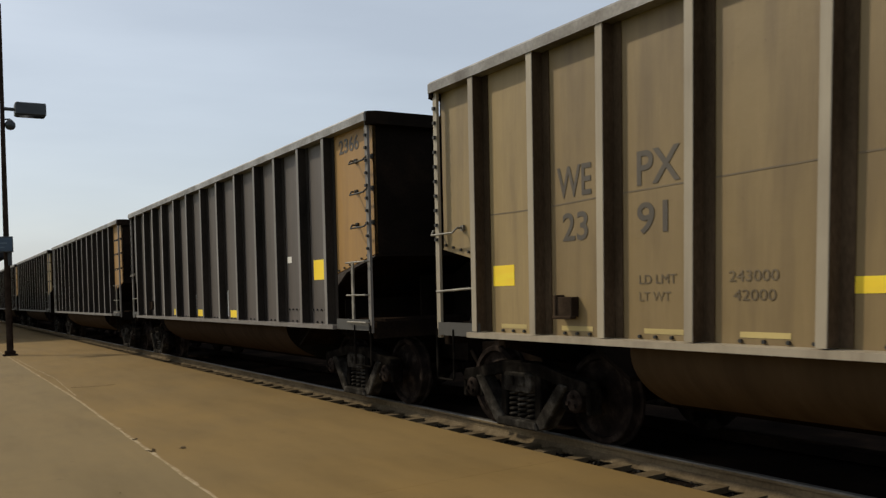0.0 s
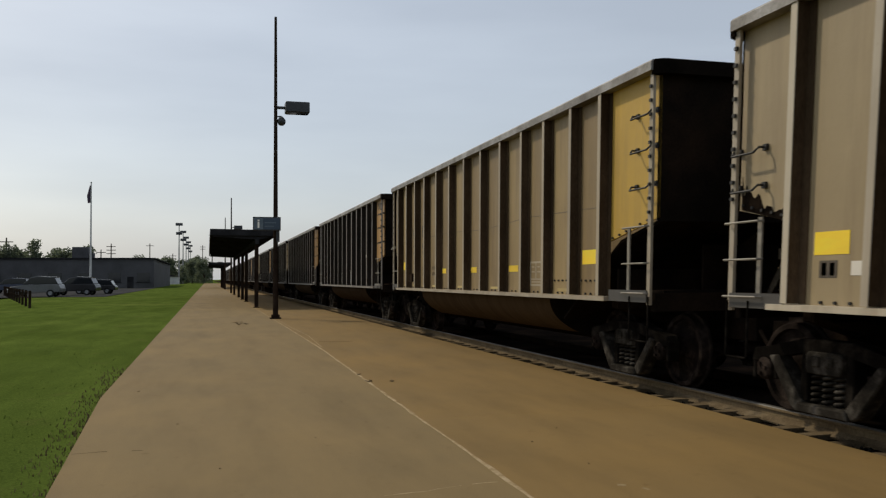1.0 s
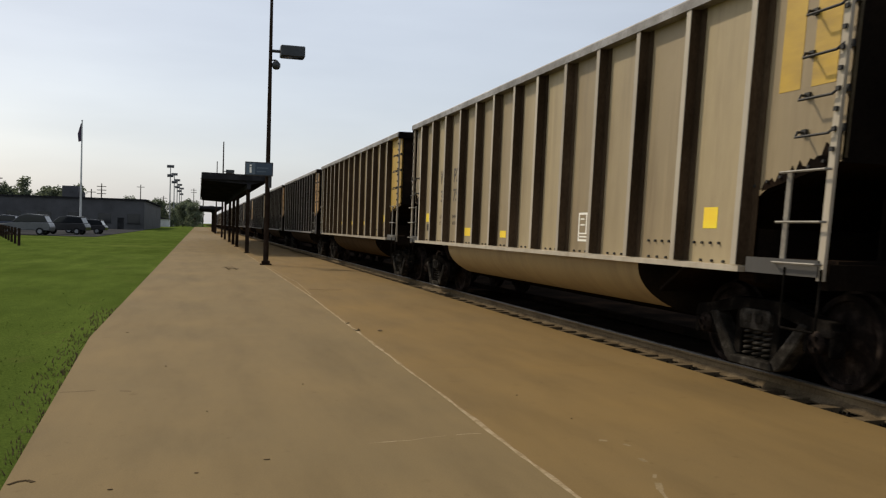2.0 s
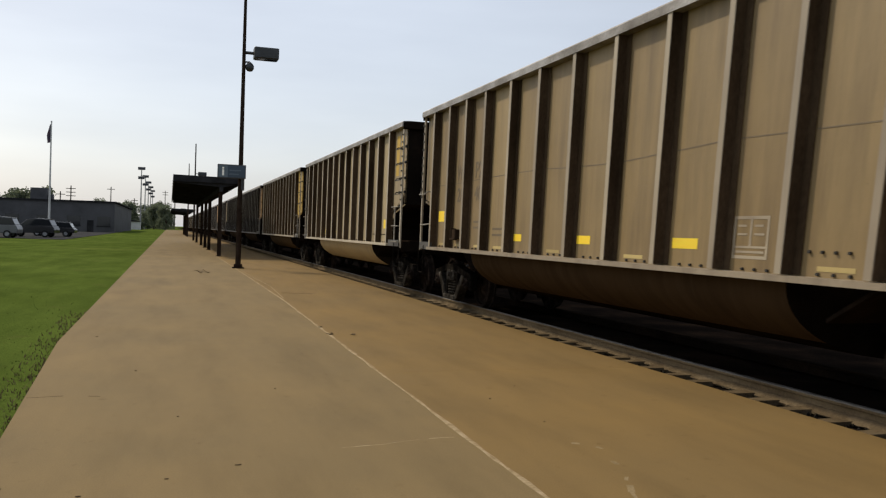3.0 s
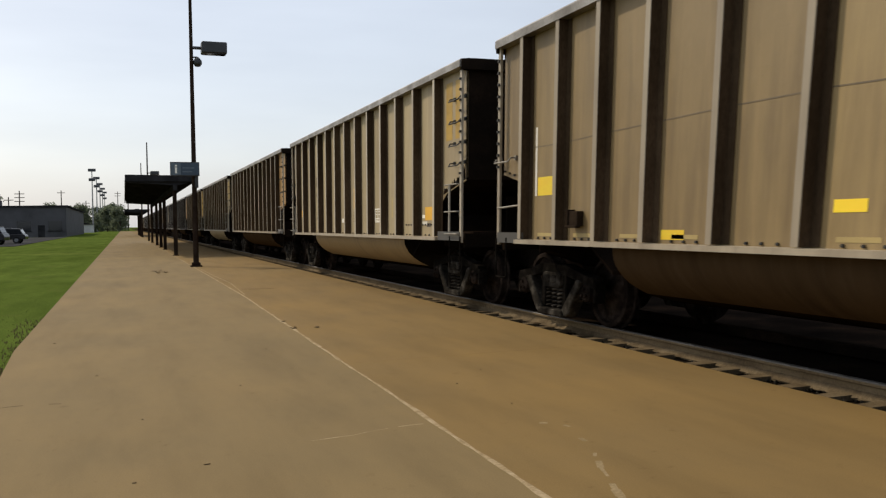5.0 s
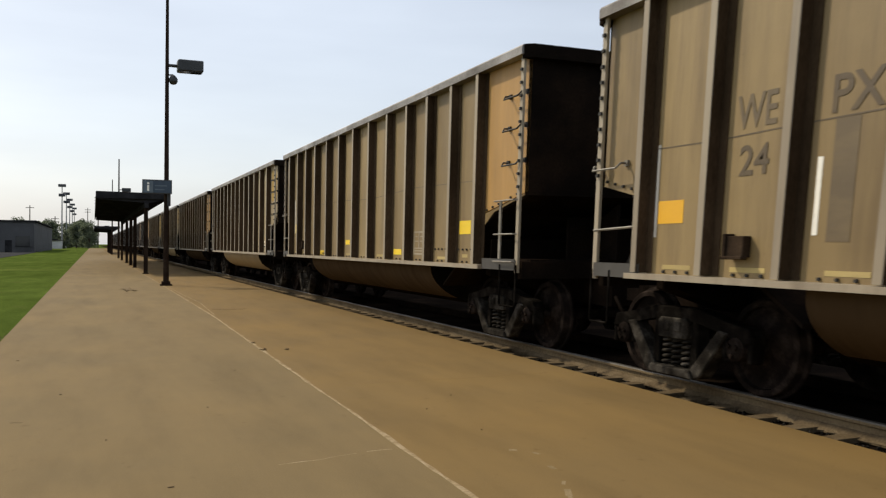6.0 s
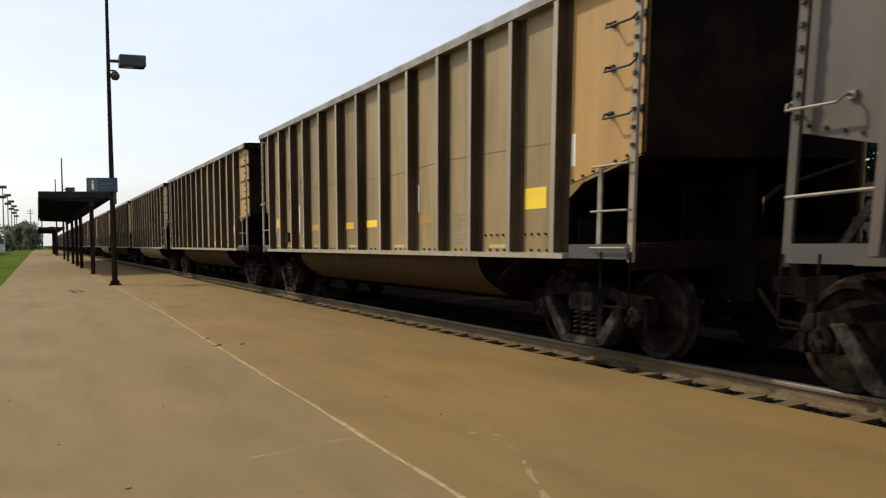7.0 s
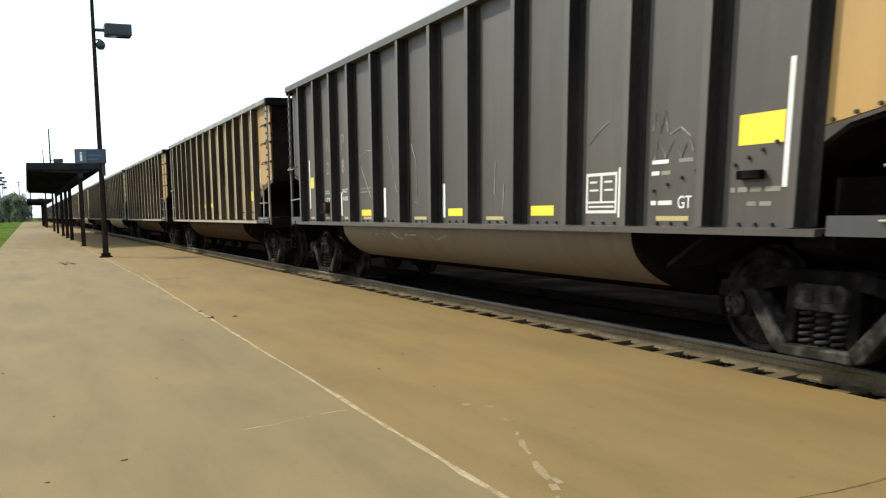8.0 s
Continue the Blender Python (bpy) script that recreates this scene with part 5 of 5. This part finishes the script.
LOW = [(s, 1.19, 0.42, 0.042, "decal_worn") for s in (1.11, 2.06, 3.10, 4.05, 6.15, 8.33, 11.50)]
TAN = "weathered tan coal gondola wagon with thirteen side posts, rolling"
LIGHT = "pale beige coal gondola wagon with light posts, rolling"
GREY = "dark grey coal gondola wagon with chalk scribbles, rolling"
DARK = "sooty dark brown coal gondola wagon, rolling"
YP = "yellow painted end panel"
OP = "orange-tan painted end panel"
WHITE_TICKS = [(s, 1.20, 0.05, 0.48, "white") for s in (4.0, 5.15, 7.35)]
TRAIN = {
    -1: dict(paint="dark", tail="ochre", tail_label=OP, near=True, label=DARK, frame=(9.80, 1.3, "white"),
             marks=[(1.21, 1.7, 0.3, 0.2, "decal"), (4.10, 1.18, 0.36, 0.14, "decal"), (6.10, 1.18, 0.36, 0.14, "decal"), (8.33, 1.18, 0.40, 0.14, "decal"), (12.41, 1.80, 0.40, 0.30, "decal"), (11.35, 2.1, 0.18, 0.1, "white"), (8.18, 1.2, 0.05, 0.5, "white"), (5.95, 1.2, 0.05, 0.45, "white")], text=[("2366", 13.41, 3.55, 0.19, 0.62, "stencil")]),
    0: dict(paint="tan", tail="yellow", tail_label=YP, near=True, label=TAN, marks=strips(1.50) + LOW,
            text=stencils("23", "91", "stencil") + [("LD LMT", 3.05, 1.60, 0.075, 0.40, "stencil_faint"), ("LT WT", 3.05, 1.46, 0.075, 0.34, "stencil_faint"), ("243000", 3.95, 1.60, 0.08, 0.42, "stencil_faint"), ("42000", 3.99, 1.46, 0.08, 0.36, "stencil_faint")], frame=(10.36, 1.26, "trim_tan")),
    1: dict(paint="light", tail="light", patch=(2.75, 3.70, "yellow"), near=True, ladder=True, label=LIGHT, grabs=(2.30, 2.62, 2.98, 3.34), tub="tub_gold", trim="trim_pale",
            marks=[(1.13, 1.58, 0.42, 0.20, "decal"), (4.14, 1.30, 0.4, 0.16, "decal"), (6.22, 1.3, 0.3, 0.12, "decal"), (12.49, 1.5, 0.25, 0.22, "decal"), (1.20, 1.38, 0.22, 0.15, "stencil"), (1.23, 1.40, 0.06, 0.11, "light"), (1.33, 1.40, 0.06, 0.11, "light"), (1.58, 1.40, 0.13, 0.12, "white")],
            text=stencils("33", "75", "stencil", 0.22) + weights("244500", "41500", "stencil", 0.07, 0.22), hinge=False, frame=(9.43, 1.3, "white")),
    2: dict(paint="tan", tail="ochre", tail_label=OP, near=True, label=TAN, marks=strips(1.33, 1.65) + LOW + faint(3.03, 1.62, "stencil_faint") + faint(3.98, 1.50, "stencil_faint"), text=stencils("28", "40", "stencil_faint"), frame=(10.36, 1.26, "trim_tan")),
    3: dict(paint="light", tail="light", patch=(2.75, 3.70, "yellow"), near=True, ladder=True, label=LIGHT, grabs=(2.30, 2.62, 2.98, 3.34), tub="tub_gold", trim="trim_pale",
            marks=[(1.11, 1.61, 0.45, 0.21, "orange"), (1.20, 1.43, 0.23, 0.13, "stencil"), (1.23, 1.45, 0.07, 0.09, "light"), (1.33, 1.45, 0.07, 0.09, "light"), (1.58, 1.46, 0.14, 0.09, "white"), (6.20, 1.42, 0.20, 0.10, "white"), (12.47, 1.43, 0.47, 0.24, "orange"), (12.32, 1.35, 0.26, 0.06, "white"), (12.32, 1.47, 0.15, 0.06, "white"), (12.56, 1.31, 0.20, 0.07, "stencil"), (10.42, 1.50, 0.07, 0.42, "decal_worn"), (7.38, 1.74, 0.11, 0.28, "orange"), (7.395, 2.02, 0.08, 0.20, "orange"), (7.41, 2.22, 0.05, 0.14, "decal_worn")] + [(7.28, 1.64 - 0.07 * i, q, 0.016, "stencil_pale") for i, q in enumerate((0.42, 0.36, 0.38, 0.30))],
            text=stencils("35", "97", "stencil", 0.22) + weights("244300", "41700", "stencil", 0.07, 0.22), hinge=False, frame=(9.19, 1.41, "white"), frame_size=(0.88, 0.74)),
    4: dict(paint="tan", tail="ochre", tail_label=OP, near=True, label=TAN, marks=[(1.10, 1.72, 0.40, 0.24, "decal"), (1.02, 1.72, 0.05, 0.9, "white"), (3.87, 1.18, 0.38, 0.10, "decal"), (6.10, 1.42, 0.32, 0.10, "decal"), (9.33, 1.24, 0.42, 0.10, "decal"), (12.35, 1.58, 0.42, 0.20, "decal"), (12.48, 1.23, 0.20, 0.05, "decal_worn")] + LOW, frame=(10.39, 1.25, "trim_tan")),
    5: dict(paint="tan", tail="ochre", tail_label=OP, near=True, label=TAN,
            marks=[(1.00, 1.63, 0.38, 0.22, "orange"), (0.66, 1.8, 0.05, 0.48, "white"), (0.94, 1.5, 0.045, 0.9, "white"), (2.94, 1.5, 0.05, 0.6, "white"), (3.91, 1.53, 0.42, 0.12, "orange_faded"), (6.00, 1.52, 0.44, 0.12, "orange"), (7.09, 1.53, 0.5, 0.12, "decal"), (9.36, 1.54, 0.44, 0.12, "orange_faded"), (7.02, 1.79, 0.05, 0.26, "white"), (9.28, 1.72, 0.05, 0.4, "white"), (12.34, 1.64, 0.46, 0.24, "decal"), (13.28, 2.06, 0.07, 0.34, "white"),
                   (3.08, 1.45, 0.22, 0.92, "stencil_faint")] + LOW,
            text=stencils("24", "", "stencil_faint"), frame=(10.39, 1.25, "stencil_tan")),
    6: dict(paint="grey", tail="ochre", tail_label=OP, near=True, label=GREY, chalk=True, slanted=True, rung=True,
            marks=[(1.14, 1.80, 0.44, 0.21, "decal"), (1.06, 1.40, 0.045, 0.96, "white"), (2.93, 1.25, 0.055, 0.42, "white"), (3.97, 1.25, 0.47, 0.10, "decal"), (4.98, 1.22, 0.08, 0.47, "white"), (6.70, 1.24, 0.13, 0.45, "white"), (7.11, 1.22, 0.07, 0.46, "white"), (7.27, 1.24, 0.42, 0.10, "decal"), (9.37, 1.24, 0.46, 0.11, "decal"), (12.45, 1.79, 0.45, 0.24, "decal"), (12.91, 1.45, 0.08, 0.96, "white"), (10.94, 1.22, 0.045, 0.48, "white"),
                   (11.42, 1.70, 0.22, 0.035, "white"), (11.42, 1.60, 0.10, 0.035, "white"), (11.55, 1.60, 0.12, 0.035, "stencil_tan"), (11.77, 1.70, 0.18, 0.035, "stencil_tan"), (11.42, 1.33, 0.07, 0.04, "white"), (11.52, 1.33, 0.18, 0.04, "white"), (12.39, 1.42, 0.05, 0.04, "stencil_tan"), (12.47, 1.42, 0.10, 0.04, "stencil_tan"), (12.60, 1.42, 0.11, 0.04, "stencil_tan"), (12.75, 1.42, 0.15, 0.04, "stencil_tan"), (12.57, 1.31, 0.10, 0.035, "stencil_tan"), (12.70, 1.31, 0.12, 0.035, "stencil_tan"), (3.92, 1.70, 0.55, 0.018, "stencil_tan"), (3.92, 1.64, 0.48, 0.018, "stencil_tan")] + LOW,
            text=[("WE", 2.09, 2.44, 0.27, 0.44, "stencil_tan"), ("P", 3.00, 2.44, 0.27, 0.18, "stencil_tan"), ("20", 2.15, 2.03, 0.23, 0.32, "stencil_tan"), ("8", 3.01, 2.03, 0.23, 0.15, "stencil_tan"), ("GT", 11.78, 1.30, 0.11, 0.17, "white")] + weights("241700", "44300", "white"),
            frame=(10.42, 1.26, "white")),
    7: dict(paint="tan", label=TAN, marks=LOW),
}
CARS = []


def build_train():
    for k in range(-15, 8):
        spec = TRAIN.get(k)
        if spec is None:
            dark = k not in (-7, -11, -12)
            spec = dict(paint="dark" if dark else "tan", tail="tan" if k % 2 else "ochre", label=DARK if dark else TAN)
        CARS.append((k, *hopper(k, spec)))


build_train()


# ---- ties and ballast stones ----
def ties():
    tr = thing("track_ties", pose(0, 0, 0), "dusty timber ties of the track beside the platform", "ties", kind="structure")
    variants = []
    for v in range(4):
        bm = bmesh.new()
        q = random.Random(v)
        x0 = 5.505 + q.uniform(0, 0.03)
        prism(bm, [(x0, -0.086 + q.uniform(0, 0.02)), (7.9, -0.11), (7.9, 0.11), (x0 + q.uniform(-0.015, 0.02), 0.084 - q.uniform(0, 0.02))], 2, -0.22, -0.004 + q.uniform(-0.012, 0.004))
        variants.append(mesh_of("tie", bm))
    r = random.Random(3)
    y, i = -6.0, 0
    while y < 100:
        put("tie", variants[r.randrange(4)], "tie", tr, pose(0, y, 0, 0, 0, r.uniform(-1.2, 1.2)))
        y += 0.48 + r.uniform(-0.02, 0.02)
    bm = bmesh.new()
    while y < 420:
        box(bm, 5.51, 7.9, y - 0.11, y + 0.11, -0.2, -0.005)
        y += 0.48
    tagged(part("tie_row", bm, "tie", tr), kind="stuff")
    # trodden dust that fills the cribs beside the rail, with open pits along the platform edge
    verts, faces, y = [], [], -8.0
    while y < 120:
        for x, z in ((5.765 + r.uniform(-0.03, 0.012), -0.022), (5.79, -0.004), (5.838, 0.035)):
            verts.append((x, y, z + r.uniform(-0.004, 0.003)))
        n = len(verts)
        if n > 3:
            faces += [(n - 6, n - 5, n - 2, n - 3), (n - 5, n - 4, n - 1, n - 2)]
        y += 0.06
    me = bpy.data.meshes.new("crib_dust")
    me.from_pydata(verts, [], faces)
    me.materials.append(None)
    tagged(put("crib_dust", me, "tie"), "trodden tan dust packed between the rail and the ties", "dust", kind="stuff")
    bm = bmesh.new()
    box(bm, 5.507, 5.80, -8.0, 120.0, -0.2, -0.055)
    tagged(part("crib_coal", bm, "coal"), "near-black floor of the pits between the tie ends", "track bed", kind="structure")
    # loose stones
    bm = bmesh.new()
    for _ in range(3600):
        x, y = r.uniform(5.53, 5.80), -4 + 54 * r.random() ** 1.4
        s = r.uniform(0.010, 0.024)
        z = -0.058 + r.uniform(0, 0.022)
        m = pose(x, y, z, r.uniform(0, 360), r.uniform(0, 360), r.uniform(0, 360))
        vs = [bm.verts.new(m @ Vector(c)) for c in ((s, 0, 0), (-s, 0.2 * s, 0), (0, s, 0.1 * s), (0.2 * s, -s, 0), (0, 0.1 * s, 0.8 * s), (0, 0, -0.8 * s))]
        for a, b, c in ((0, 2, 4), (2, 1, 4), (1, 3, 4), (3, 0, 4), (2, 0, 5), (1, 2, 5), (3, 1, 5), (0, 3, 5)):
            bm.faces.new((vs[a], vs[b], vs[c]))
    tagged(part("ballast_stones", bm, "ballast"), "loose grey ballast stones between the ties", "ballast", kind="stuff")


ties()


# ---- grass blades and weeds ----
def blades(name, count, region, hmin, hmax, mat, seed, label, category):
    r = random.Random(seed)
    verts, faces = [], []
    for _ in range(count):
        x, y = region(r)
        h, a = r.uniform(hmin, hmax), r.uniform(0, 6.28)
        w = 0.004 + 0.0004 * y
        dx, dy, lean = math.cos(a) * w, math.sin(a) * w, r.uniform(-0.5, 0.5) * h
        n = len(verts)
        verts += [(x - dx, y - dy, -0.04), (x + dx, y + dy, -0.04), (x + dy * 3 + lean, y + lean * 0.6, h - 0.03)]
        faces.append((n, n + 1, n + 2))
    me = bpy.data.meshes.new(name)
    me.from_pydata(verts, [], faces)
    me.materials.append(None)
    tagged(put(name, me, mat), label, category, kind="stuff")


def fringe(r):
    y = 4 + 12 * r.random()
    return -1.35 + 0.045 * max(0.0, 11.8 - y) - 0.3 * r.random() ** 2, y


blades("lawn_grass", 1500, lambda r: (-1.30 - 6.0 * (1 - r.random() ** 0.5), 4.0 + 20 * (1 - r.random() ** 0.5)), 0.004, 0.012, "blade", 21, "short green grass blades of the mown lawn", "grass")
blades("edge_grass", 700, fringe, 0.01, 0.045, "dry", 22, "dry grass fringe along the platform edge", "grass")


def weed(x, y, size, seed):
    r = random.Random(seed)
    bm = bmesh.new()
    for _ in range(9):
        a, ln = r.uniform(0, 6.28), size * r.uniform(0.5, 1.0)
        tube(bm, [(0, 0, 0), (math.cos(a) * ln * 0.5, math.sin(a) * ln * 0.5, ln * r.uniform(0.15, 0.5)), (math.cos(a) * ln, math.sin(a) * ln, ln * r.uniform(0.02, 0.6))], 0.008, 4, 0.003)
    tagged(part("weed", bm, "dry", m=pose(x, y, 0.0)), "small dry brown weed growing from a platform crack", "weed", "weeds on the platform")


for k, (x, y, s) in enumerate(((1.0, 29.1, 0.28), (1.25, 29.3, 0.13), (2.29, 12.35, 0.07), (2.62, 12.3, 0.05), (2.30, 13.3, 0.04))):
    weed(x, y, s, 60 + k)


# ---- what moves ----
def motions():
    last = int(8.0 * FPS)
    turn = math.degrees(SPEED / WHEEL_R / FPS)
    for k, car, wheels in CARS:
        at = lambda t: pose(TRACK, LEAD0 - PITCH * k + SLACK.get(k, 0.0) + SPEED * t, RAIL_Z)
        walk(car, [(t, at(t)) for t in (0.0, 2.0, 4.0, 6.0, 8.0)])
        for w in wheels:
            p = w.location.copy()
            walk(w, [(f / FPS, pose(p.x, p.y, p.z, -turn * f, 0, 0)) for f in range(last + 1)])


motions()
